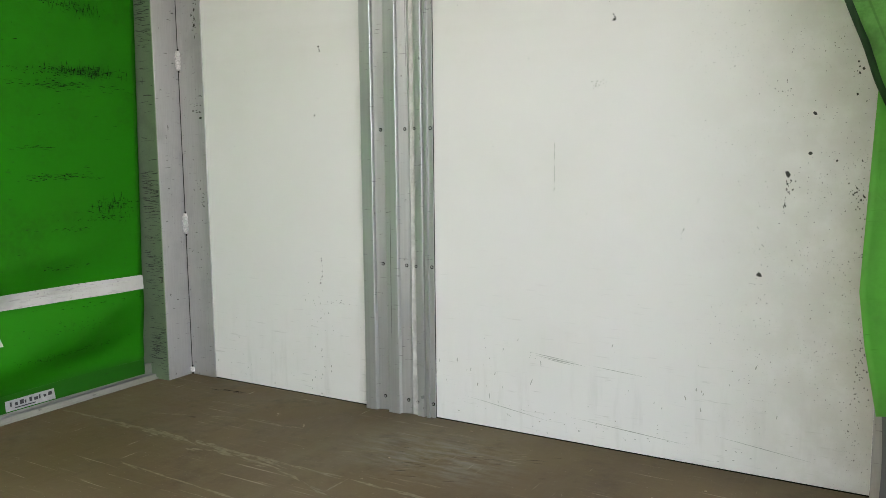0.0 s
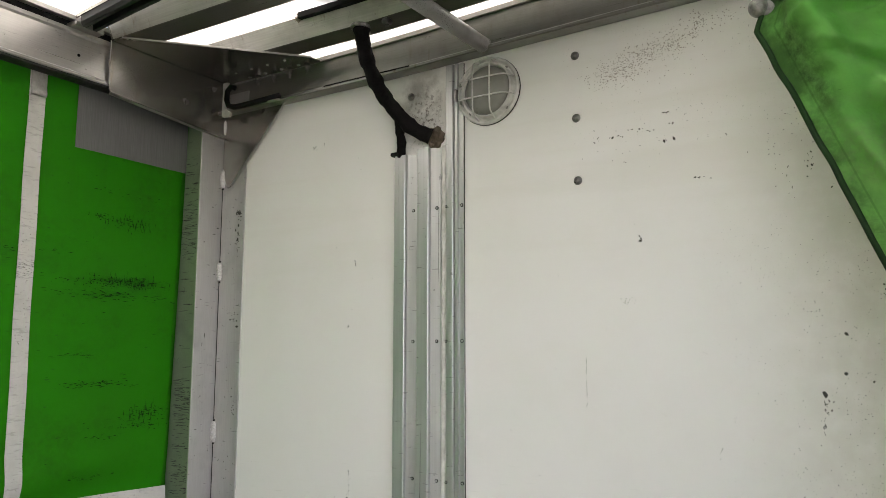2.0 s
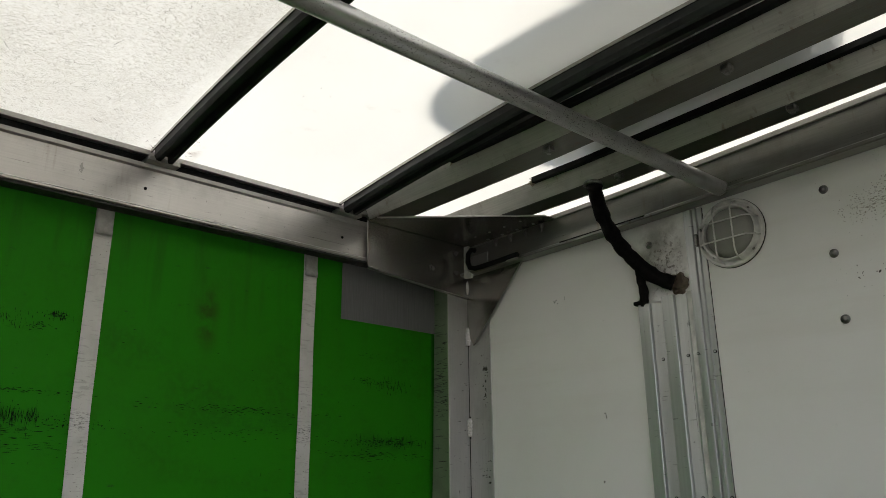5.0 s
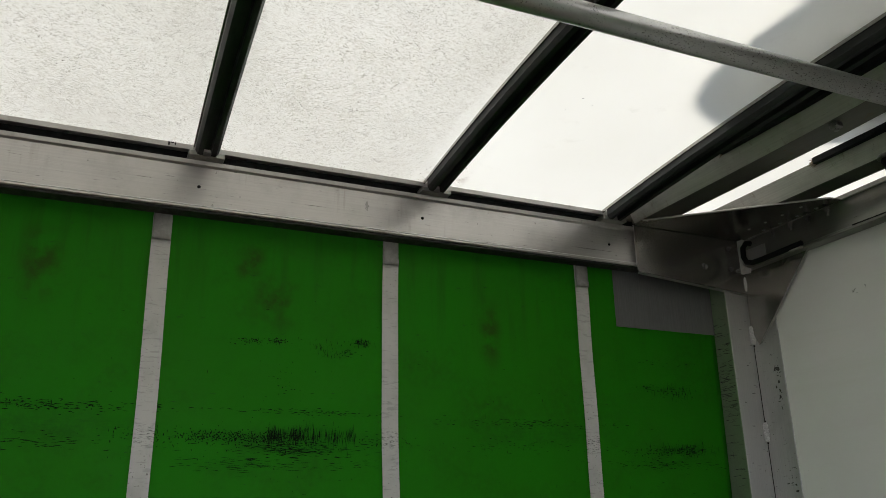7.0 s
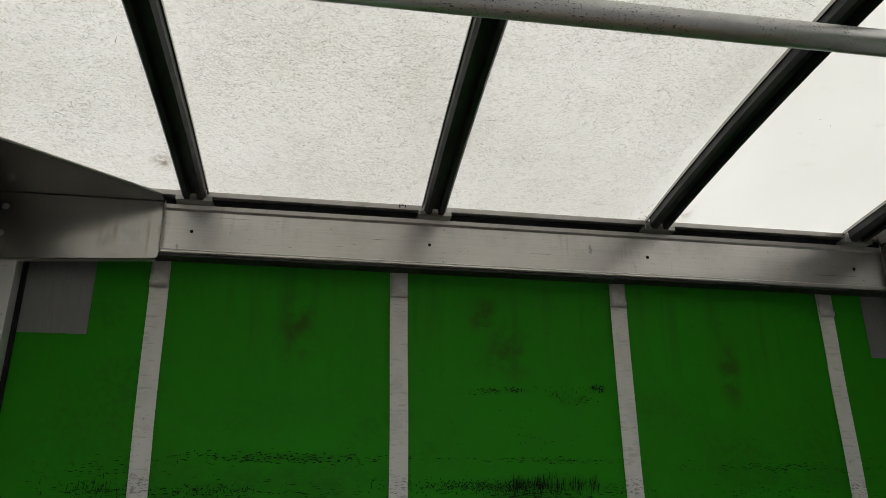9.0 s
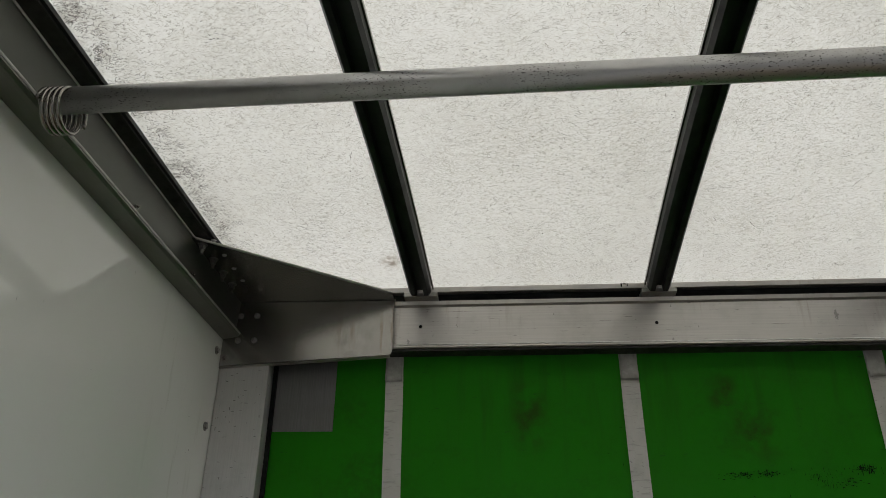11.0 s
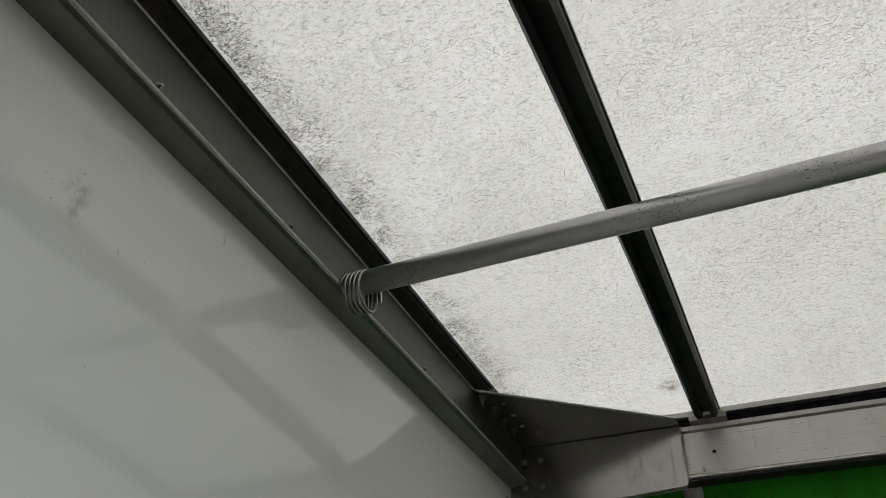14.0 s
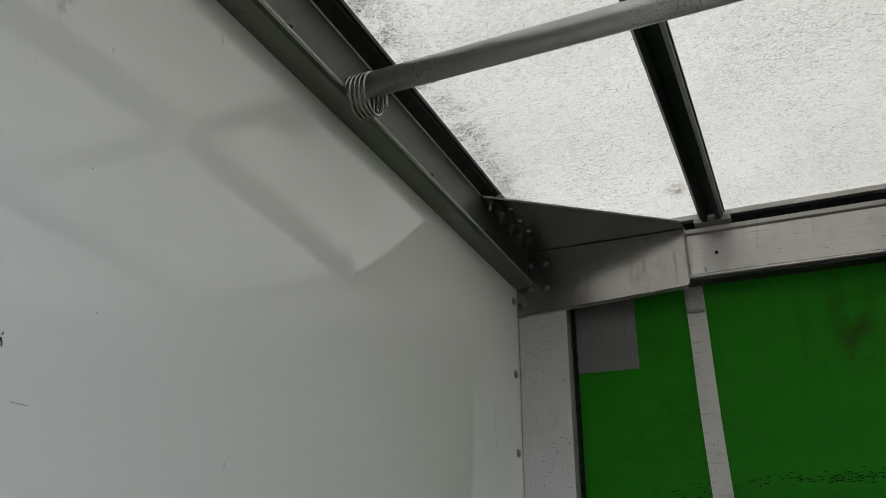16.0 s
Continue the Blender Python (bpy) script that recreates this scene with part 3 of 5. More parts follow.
# sill along the foot of the closed side
# its unseen raised back is added to stop light under the curtain
alone("trim", prism("y", [(-0.058, -0.02), (-0.058, 0.004), (-0.0605, 0.007), (-0.063, 0.004), (-0.0685, 0.004), (-0.071, 0.016), (-0.094, 0.016), (-0.095, 0.055), (-0.11, 0.055), (-0.11, -0.02)], YB, 0.0), make_alu("worn_sill_aluminium", (0.34, 0.335, 0.30), 0.5, (90, 3, 90), 0.8, (0.15, 0.14, 0.11)), "worn aluminium sill along the floor edge", kind="structure")


# ---- closed side curtain ----
def curtain_x(y, z):
    x = -0.072 + 0.004 * math.sin(y * 3.1 + 1.0) * math.sin(z * 2.2) + 0.003 * noise.noise((y * 2.0, z * 1.4, 3.0))
    if z < 0.56:
        f = min(1.0, (0.56 - z) / 0.22) * min(1.0, max(0.0, (-0.13 - y) / 0.25)) * min(1.0, max(0.0, (z - 0.02) / 0.14))
        x += f * (0.036 * math.sin(z * 19 - y * 4.5 + 1.2) + 0.012 * noise.noise((y * 4.5 + z * 3, z * 9, 1.0)))
    if z < 0.1:
        x -= 0.004
    if z > 1.6:
        x += 0.004 * noise.noise((y * 7, z * 5, 8.0)) * (z - 1.6) / 0.2
    return x


side_curtain = thing("side_curtain", (-0.07, -1.72, 0.03), "green tarpaulin side curtain with pale webbing straps, scuffed", "curtain")


def curtain_end(z):
    return -0.168 + 0.026 * z


ys = [i / 150 for i in range(151)]
zs = [0.03 + i * 1.79 / 90 for i in range(91)]
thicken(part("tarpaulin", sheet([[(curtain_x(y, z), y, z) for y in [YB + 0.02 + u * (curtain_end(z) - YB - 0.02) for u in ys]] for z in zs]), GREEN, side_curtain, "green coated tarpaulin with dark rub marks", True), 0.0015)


def ribbon(y0, y1, z0, z1, lift, nu=2, nv=60, wobble=0.0, lean=0.0):
    def at(i, j):
        y, z = y0 + (y1 - y0) * i / nu, z0 + (z1 - z0) * j / nv
        y += wobble * noise.noise((z * 3.0, y0 * 7, 2.0)) + lean * (1.71 - z)
        return (curtain_x(y, z) + lift, y, z)
    return sheet([[at(i, j) for i in range(nu + 1)] for j in range(nv + 1)])


for y, lean in STRAPS:
    strap = thicken(part("strap", ribbon(y - 0.027, y + 0.027, 0.25, 1.80, 0.005, wobble=0.004, lean=lean), WEBBING, side_curtain, "grey white webbing strap"), 0.002)
    bm = ribbon(y - 0.026, y + 0.026, 1.70, 1.80, 0.011, 4, 8)
    for v in bm.verts:
        v.co.x += 0.006 * max(0.0, 1 - abs(v.co.z - 1.71) / 0.02)
    thicken(part("strap_flap", bm, FLAP, strap, "grey folded loop at the strap's top", True), 0.003)
    bm = bmesh.new()
    for k in range(24):
        a = math.tau * k / 24
        bm.verts.new((curtain_x(y, 0.38) + 0.012, y + lean * 1.33 + 0.030 * math.cos(a) + math.copysign(0.012, math.cos(a)), 0.383 + 0.017 * math.sin(a)))
    bm.faces.new(bm.verts)
    thicken(part("buckle", bm, VINYL, strap, "grey oval plastic buckle pad"), 0.005)
thicken(part("belt", ribbon(YB + 0.02, -0.159, 0.353, 0.404, 0.0035, 160, 2), WEBBING, side_curtain, "pale horizontal webbing band near the floor"), 0.0016)
thicken(part("hem", ribbon(YB + 0.02, -0.168, 0.03, 0.085, 0.0035, 160, 2), make_green("green_hem", (0.010, 0.135, 0.002), 0.02), side_curtain, "dark green folded hem"), 0.002)
thicken(part("corner_patch", ribbon(-0.594, -0.1275, 1.566, 1.79, 0.003, 20, 8), STREAKED, side_curtain, "grey vinyl reinforcing patch"), 0.0012)
thicken(part("corner_patch", ribbon(YB + 0.04, -3.088, 1.551, 1.79, 0.003, 16, 8), STREAKED, side_curtain, "grey vinyl reinforcing patch"), 0.0012)
tag = thicken(part("label_tag", ribbon(-0.70, -0.53, 0.034, 0.068, 0.007, 6, 3), PAPER, side_curtain, "torn white maker's label with dark print"), 0.0008)
bm = bmesh.new()
for k in range(9):
    y = -0.685 + 0.0165 * k
    box(bm, curtain_x(y, 0.06) + 0.0085, y, 0.048, curtain_x(y, 0.06) + 0.0095, y + 0.005 + 0.004 * (k % 3), 0.062 - 0.004 * (k % 2))
box(bm, curtain_x(-0.6, 0.05) + 0.0085, -0.67, 0.039, curtain_x(-0.6, 0.05) + 0.0095, -0.60, 0.0425)
part("print_bars", bm, INK, tag, "dark unreadable print")


# rub marks: fine strokes, centre and spread along the curtain and in height, number, length, width, share of upright ones
stroke = random.Random(21)
RUBS_MIDDLE = [(-1.795, 1.148, 0.038, 0.012, 130, 0.05, 0.0013, 1), (-1.66, 1.150, 0.045, 0.012, 100, 0.05, 0.0011, 1), (-1.79, 1.14, 0.04, 0.012, 160, 0.012, 0.002, 0.5), (-1.73, 1.112, 0.11, 0.012, 150, 0.03, 0.0013, 0), (-1.80, 1.105, 0.05, 0.01, 80, 0.03, 0.0016, 0), (-1.87, 1.138, 0.06, 0.007, 120, 0.007, 0.002, 0.4), (-1.92, 1.065, 0.10, 0.012, 90, 0.045, 0.0009, 0), (-1.57, 1.07, 0.06, 0.01, 40, 0.03, 0.0009, 0), (-1.50, 1.135, 0.05, 0.009, 80, 0.010, 0.0018, 0.6), (-1.9, 1.10, 0.2, 0.07, 60, 0.007, 0.0018, 0.5), (-1.6, 0.9, 0.8, 0.2, 60, 0.02, 0.0008, 0.2)]
RUBS_AROUND = [(-1.70, 1.218, 0.13, 0.006, 90, 0.02, 0.0013, 0), (-0.95, 1.205, 0.16, 0.007, 120, 0.022, 0.0013, 0), (-1.05, 1.13, 0.15, 0.012, 70, 0.018, 0.0011, 0.1), (-1.915, 1.419, 0.028, 0.005, 60, 0.012, 0.0016, 0.2), (-1.835, 1.424, 0.012, 0.005, 40, 0.010, 0.0022, 0.3), (-1.575, 1.436, 0.020, 0.006, 70, 0.016, 0.0018, 0.6), (-1.68, 1.41, 0.045, 0.012, 60, 0.022, 0.0008, 0.95), (-1.62, 1.40, 0.02, 0.006, 30, 0.014, 0.0014, 0.1), (-1.80, 1.30, 0.05, 0.03, 26, 0.010, 0.0014, 0.4), (-1.5, 1.3, 0.9, 0.15, 90, 0.016, 0.0008, 0.2)]
RUBS_REAR = [(-2.55, 1.215, 0.14, 0.007, 150, 0.016, 0.0017, 0.1), (-3.0, 1.13, 0.05, 0.012, 100, 0.03, 0.0013, 0.7), (-2.72, 1.125, 0.09, 0.008, 130, 0.012, 0.0018, 0.3), (-1.98, 1.142, 0.075, 0.009, 330, 0.008, 0.0022, 0.4), (-2.42, 1.215, 0.16, 0.009, 130, 0.022, 0.0014, 0), (-2.62, 1.12, 0.25, 0.012, 150, 0.03, 0.0012, 0), (-2.2, 1.14, 0.06, 0.012, 70, 0.012, 0.0016, 0.4), (-3.0, 1.18, 0.12, 0.02, 90, 0.02, 0.0012, 0.2)]
RUBS_CORNER = [(-0.33, 1.128, 0.06, 0.010, 150, 0.030, 0.0013, 0.7), (-0.45, 1.12, 0.10, 0.009, 130, 0.014, 0.0016, 0.2), (-0.42, 1.075, 0.13, 0.009, 110, 0.03, 0.0011, 0), (-0.36, 1.335, 0.05, 0.012, 90, 0.03, 0.0012, 0.8), (-0.47, 1.345, 0.03, 0.006, 40, 0.012, 0.0018, 0.1), (-0.40, 1.44, 0.08, 0.006, 20, 0.02, 0.0011, 0)]
RUBS_CORNER_LOW = [(-0.27, 0.665, 0.045, 0.016, 120, 0.03, 0.0012, 0.7), (-0.28, 0.625, 0.06, 0.006, 60, 0.014, 0.0014, 0.1), (-0.46, 0.775, 0.07, 0.007, 90, 0.022, 0.0013, 0), (-0.56, 0.87, 0.05, 0.003, 12, 0.04, 0.001, 0), (-0.43, 0.595, 0.04, 0.006, 25, 0.02, 0.001, 0), (-0.47, 0.47, 0.06, 0.004, 26, 0.02, 0.001, 0), (-0.45, 0.185, 0.14, 0.006, 70, 0.010, 0.0011, 0.3), (-0.62, 0.185, 0.05, 0.009, 30, 0.010, 0.0012, 0.6), (-0.45, 0.27, 0.10, 0.012, 45, 0.010, 0.0010, 0.2), (-0.38, 0.33, 0.14, 0.006, 26, 0.02, 0.001, 0), (-0.5, 0.95, 0.2, 0.15, 30, 0.03, 0.0008, 0)]
bm = bmesh.new()
for y, z, sy, sz, count, long, wide, upright in RUBS_MIDDLE + RUBS_AROUND + RUBS_REAR + RUBS_CORNER + RUBS_CORNER_LOW:
    for _ in range(count):
        yy, zz = (stroke.uniform(y - 1.6 * sy, y + 1.6 * sy), stroke.gauss(z, 0.010)) if upright == 1 else (stroke.gauss(y, sy), stroke.gauss(z, sz))
        if not (YB + 0.05 < yy < -0.15 and 0.1 < zz < 1.7):
            continue
        lg, w = long * stroke.uniform(0.25, 1.0) / 2, wide * stroke.uniform(0.7, 2.0) / 2
        dy, dz = (stroke.gauss(0, 0.06) * lg, lg) if stroke.random() < upright else (lg, stroke.gauss(0, 0.07) * lg)
        ny, nz = (w, 0) if dz > abs(dy) else (0, w)
        pts = ((yy - dy, zz - dz), (yy + ny * 0.9, zz - nz * 0.9), (yy + dy, zz + dz), (yy - ny, zz + nz))
        over = 0.0022 + 0.0000003 * len(bm.faces)
        bm.faces.new([bm.verts.new((curtain_x(a, c) + over, a, c)) for a, c in pts])
tagged(part("rubbed_dirt", bm, RUBMARK, side_curtain, "black rub marks left by loads"), kind="stuff")


# ---- corner posts ----
def corner_post(y0, y1, label):
    post = thing("corner_post", (-0.03, (y0 + y1) / 2, 0.0), label, "post")
    part("post_body", cube(-0.066, y0, 0.0, 0.0, y1, 1.90, bev=0.0015), ALU_POST, post)
    return post


post_a = corner_post(-0.115, 0.0, "scuffed aluminium corner post with welded inner seam")
part("cover_plate", cube(0.002, -0.005, 0.0, 0.126, 0.0, 1.90, bev=0.001), ALU_POST, post_a, "flat aluminium plate on the end wall")
part("edge_strip", cube(-0.135, -0.1185, 0.0, -0.0015, -0.1155, 1.80), STRIP, post_a, "grey-green scratched return strip")
nicks = random.Random(5)
bm = bmesh.new()
for _ in range(430):
    z = nicks.choice((nicks.uniform(0.05, 1.75), nicks.gauss(1.38, 0.09), nicks.gauss(0.42, 0.06), nicks.gauss(0.70, 0.05), nicks.gauss(0.12, 0.05)))
    if not 0.02 < z < 1.78:
        continue
    x0 = nicks.uniform(-0.10, -0.006)
    x1 = min(-0.003, x0 + nicks.uniform(0.006, 0.06))
    w, lean = nicks.uniform(0.0008, 0.0026), nicks.gauss(0, 0.0035)
    bm.faces.new([bm.verts.new((x, -0.1189, zz)) for x, zz in ((x0, z), (x1, z + lean), (x1, z + lean + w * 0.4), ((x0 + x1) / 2, z + lean / 2 + w), (x0, z + w * 0.3))])
tagged(part("scoring", bm, CHIP, post_a, "fine black level scratches"), kind="stuff")
# unseen box and cap added behind the curtain to keep daylight out
bm = cube(-0.142, -0.50, 0.0, -0.137, -0.1155, 1.802)
box(bm, -0.1365, -0.50, 1.792, -0.062, -0.119, 1.802)
part("light_block", bm, ALU_POST, post_a)
part("seam", cube(0.0008, -0.0062, 0.0, 0.0026, -0.004, 1.75), GAP, post_a, "dark open seam")
for z, h in ((1.559, 0.075), (1.191, 0.072), (0.585, 0.078), (0.018, 0.02), (1.765, 0.06)):
    bm = bmesh.new()
    n = 14
    pts, radii = [], []
    for k in range(n + 1):
        s = k / n
        pts.append((0.003, -0.006, z - h / 2 + h * s))
        radii.append(0.0130 * (0.55 + 0.45 * math.sin(math.pi * s) ** 0.4) * (1 + 0.14 * math.sin(k * 2.3)))
    part("weld_bead", pipe(bm, pts, radii, 10), WELD, post_a, "bright weld bead", True)
    part("burnt_edge", cube(0.0005, -0.0074, z - h / 2 - 0.007, 0.0085, -0.0052, z + h / 2 + 0.007, bev=0.0008), GAP, post_a, "dark burnt edge round the bead")
post_b = corner_post(YB + 0.002, -3.284, "aluminium corner post beside the glossy wall")
bm = bmesh.new()
knock = random.Random(17)
for _ in range(70):
    y, z = knock.uniform(YB + 0.012, -3.29), knock.choice((knock.uniform(0.6, 1.7), knock.gauss(1.62, 0.08), knock.gauss(1.3, 0.05)))
    ry, rz = knock.choice(((0.004, 0.0008), (0.0008, 0.005), (0.0015, 0.0015), (0.006, 0.0006)))
    s1 = knock.uniform(0.4, 1.3)
    bm.faces.new([bm.verts.new((0.0005, y + ry * s1 * math.cos(a) * knock.uniform(0.6, 1), z + rz * s1 * math.sin(a))) for a in [k * math.tau / 7 for k in range(7)]])
tagged(part("scuffed_paint", bm, CHIP, post_b, "small black knocks on the post"), kind="stuff")
part("gasket", cube(-0.064, -3.2845, 0.0, -0.052, -3.272, 1.80), RUBBER, post_b, "black rubber edge strip")
for z in (1.774, 1.541, 1.307, 1.07, 0.82):
    bolt(wall_rear, (0.041, YB, z), (0, 1, 0), 0.009, 0.005, name="wall_bolt")
alone("corner_post", cube(W + 0.003, -0.13, 0.0, W + 0.07, 0.04, 1.95, bev=0.003), ALU_POST, "aluminium corner post at the open side", "post")
alone("corner_post", cube(W + 0.003, YB - 0.04, 0.0, W + 0.07, YB + 0.13, 1.95, bev=0.003), ALU_POST, "aluminium corner post at the open side", "post")


# ---- roof rails ----
def roof_rail(side, label):
    """side 1: over the closed curtain; -1: over the open side."""
    def at(x):
        return x if side > 0 else W - x
    rail = thing("roof_rail", (at(-0.03), -1.72, 1.785), label, "rail")
    outline = [(-0.058, 1.785), (0.0, 1.785), (0.003, 1.788), (0.003, 1.797), (-0.008, 1.801), (-0.0085, 1.86), (-0.008, 1.922), (-0.001, 1.928), (0.001, 1.940), (-0.058, 1.940)]
    part("rail_body", prism("y", [(at(x), z) for x, z in outline], YB + 0.004, -0.004), ALU, rail)
    # added dark strip makes the rail's underside read as shaded
    part("rail_shade_strip", prism("y", [(at(x), z) for x, z in [(-0.057, 1.7785), (-0.006, 1.7785), (-0.003, 1.7845), (-0.057, 1.7845)]], YB + 0.006, -0.006), SEAL_SHADE, rail, "dark strip added for the shade under the rail")
    # pale rod paints the highlight along the rail's lower edge
    part("lip", rod(bmesh.new(), (at(0.0022), YB + 0.006, 1.7955), (at(0.0022), -0.006, 1.7955), 0.0022, 8), EDGE_GLINT, rail, "lip with its highlight in the colour", True)
    part("seal", prism("y", [(at(x), z) for x, z in [(-0.056, 1.941), (-0.016, 1.941), (-0.016, 1.968), (-0.056, 1.968)]], YB + 0.01, -0.01), RUBBER, rail, "black rubber seal under the roof edge")
    part("edge_strip", prism("y", [(at(x), z) for x, z in [(-0.056, 1.9685), (0.006, 1.9685), (0.008, 1.983), (-0.056, 1.983)]], YB + 0.01, -0.01), ALU, rail, "thin aluminium strip under the roof sheet")
    for y in BOWS:
        y += 0 if side > 0 else SKEW * W
        part("clip", cube(min(at(-0.02), at(0.034)), y - 0.052, 1.9405, max(at(-0.02), at(0.034)), y + 0.052, 1.957, bev=0.002), ALU_BEAM, rail, "small seat plate under a roof bow")
    for y in (-2.824, -2.109, -1.389, -0.640):
        rivet(rail, (at(-0.008), y, 1.859), (side, 0, 0), 0.0055, GAP)
    return rail


rail_closed = roof_rail(1, "brushed aluminium roof rail above the green curtain")
roof_rail(-1, "brushed aluminium roof rail above the open side")


bm = bmesh.new()
for y, w, h in ((-2.206, 0.004, 0.011), (-2.188, 0.003, 0.009), (-2.197, 0.010, 0.003)):
    box(bm, 0.0075, y - w / 2, 1.983 - h, 0.0092, y + w / 2, 1.983)
part("drip_stain", bm, GAP, rail_closed, "black drip on the edge strip")


# ---- roof bows ----
def roof_bow(y, skew):
    bow = thing("roof_bow", (W / 2, y, 1.94), "dark ribbed roof bow under the translucent roof", "roof bow", "roof bows")
    part("channel", arched([(y + a, z) for a, z in [(-0.034, 1.982), (-0.034, 1.953), (-0.026, 1.940), (-0.012, 1.940), (-0.009, 1.960), (0.009, 1.960), (0.012, 1.940), (0.026, 1.940), (0.034, 1.953), (0.034, 1.982)]], 0.034, W - 0.034, skew=skew), DARK, bow)
    for s in (-1, 1):
        part("lip", arched([(y + s * 0.0362 + a, z) for a, z in ((-0.0022, 1.974), (0.0022, 1.974), (0.0022, 1.984), (-0.0022, 1.984))], 0.01, W - 0.01, skew=skew), ALU_DARK, bow, "thin metal lip along the bow")


for y, skew in zip(BOWS, (SKEW, SKEW, SKEW, -0.055)):
    roof_bow(y, skew)

# ---- cross beams at the front end ----
header_a = thing("cross_beam", (W / 2, -0.03, 1.815), "dull aluminium header beam along the top of the white wall", "beam")


def climb(x, back=0.0):
    """The front beams climb towards the open side."""
    return x - 0.83 if x > 0.83 else back * (x - 0.83)


def tilt(bm, slope=0.0278, more=0.0, back=0.0):
    for v in bm.verts:
        v.co.z += (slope + more * (v.co.z - 1.815)) * climb(v.co.x, back)
    return bm


def slices(outline, x0, x1, n=16):
    bm = bmesh.new()
    rings = [[bm.verts.new((x0 + (x1 - x0) * i / n, y, z)) for y, z in outline] for i in range(n + 1)]
    for a, b in zip(rings, rings[1:]):
        for k in range(len(outline)):
            bm.faces.new((a[k], b[k], b[(k + 1) % len(outline)], a[(k + 1) % len(outline)]))
    bm.faces.new(rings[0])
    bm.faces.new(rings[-1][::-1])
    return bm


part("beam_body", tilt(slices([(0.05, 1.818), (-0.048, 1.814), (-0.052, 1.817), (-0.052, 1.824), (-0.045, 1.829), (0.002, 1.836), (0.005, 1.962), (0.0, 1.966), (0.05, 1.966)], -0.06, W), more=0.1, back=0.3), ALU_BEAM, header_a)
part("top_strip", tilt(slices([(-0.006, 1.950), (0.004, 1.950), (0.004, 1.965), (-0.006, 1.965)], 0.05, W), more=0.1, back=0.3), ALU, header_a, "pale strip along the beam's top")
header_b = thing("cross_beam", (W / 2, YB + 0.03, 1.83), "dull aluminium header beam along the top of the glossy wall", "beam")
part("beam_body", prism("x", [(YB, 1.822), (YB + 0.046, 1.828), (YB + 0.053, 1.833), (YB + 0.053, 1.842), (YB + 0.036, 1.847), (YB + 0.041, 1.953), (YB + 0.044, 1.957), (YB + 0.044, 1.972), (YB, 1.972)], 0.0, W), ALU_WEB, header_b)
# thin plate added over the web to make that side dark
part("web", prism("x", [(YB + 0.037, 1.850), (YB + 0.0395, 1.850), (YB + 0.0445, 1.9535), (YB + 0.0425, 1.9535)], 0.0, W), ALU_WEB_SHADE, header_b, "soiled web with its shade in the colour")
# two pale rods paint the highlights on the beam's edges
part("lip", rod(bmesh.new(), (0.0, YB + 0.0525, 1.840), (W, YB + 0.0525, 1.840), 0.0036, 8), EDGE_GLINT, header_b, "lip with its highlight in the colour", True)
part("web_edge", rod(bmesh.new(), (0.0, YB + 0.0445, 1.9565), (W, YB + 0.0445, 1.9565), 0.0022, 8), EDGE_GLINT, header_b, "upper edge with its highlight in the colour", True)
part("seal", prism("x", [(YB + 0.0465, 1.958), (YB + 0.076, 1.968), (YB + 0.076, 1.984), (YB + 0.0465, 1.984)], 0.0, W), SEAL_SHADE, header_b, "dark seal against the roof sheet")
part("seal_groove", prism("x", [(YB + 0.0765, 1.973), (YB + 0.084, 1.973), (YB + 0.084, 1.984), (YB + 0.0765, 1.984)], 0.0, W), DARK, header_b)
for x in (0.39, 0.75, 1.35, 1.72):
    bolt(header_b, (x, YB + 0.040, 1.862), (0, 1, 0), 0.0045, 0.004, 0.004, mat=ALU_DARK)


def cross_beam(y0, y1, foam_x, nuts):
    beam = thing("cross_beam", (W / 2, (y0 + y1) / 2, 1.949), "dull aluminium roof cross beam with hanging square nuts", "beam", "cross beams")
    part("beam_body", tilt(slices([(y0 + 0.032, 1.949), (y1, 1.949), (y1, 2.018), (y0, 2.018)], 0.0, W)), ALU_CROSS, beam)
    # thin plate added over the beam to colour its front as lit
    part("lit_front_face", tilt(slices([(y0 + 0.030, 1.950), (y0 + 0.0315, 1.950), (y0, 2.0165), (y0 - 0.0025, 2.0165)], 0.012, W - 0.012)), ALU_FACE, beam, "stained front face, paled for the light on it")
    bm = slices([(y0 - 0.022, 2.004), (y0 - 0.002, 2.004), (y0 - 0.002, 2.024), (y0 - 0.022, 2.024)], foam_x, W - 0.05)
    part("seal_strip", tilt(bm), RUBBER, beam, "black foam strip under the roof")
    bm = bmesh.new()
    rng = random.Random(int(foam_x * 100))
    for k in range(18):
        a = Vector((foam_x + 0.006, y0 - 0.006 + rng.uniform(-0.012, 0.012), 2.014 + rng.uniform(-0.006, 0.006)))
        rod(bm, a, a + Vector((-rng.uniform(0.012, 0.035), rng.uniform(-0.01, 0.01), rng.uniform(-0.01, 0.006))), 0.003, 5, 0.001)
    part("frayed_end", tilt(bm), FOAM, beam, "frayed beige end of the foam strip")
    for x in nuts:
        bm = bmesh.new()
        yc = (y0 + y1) / 2 - 0.016
        box(bm, x - 0.014, yc - 0.014, 1.929, x + 0.014, yc + 0.014, 1.948, bev=0.004)
        rod(bm, (x, yc, 1.923), (x, yc, 1.931), 0.007, 10)
        part("nut", tilt(bm), STEEL, beam)


cross_beam(-0.560, -0.425, 0.524, (0.897, 1.492))
cross_beam(-0.212, -0.090, 0.584, (0.911, 1.502))


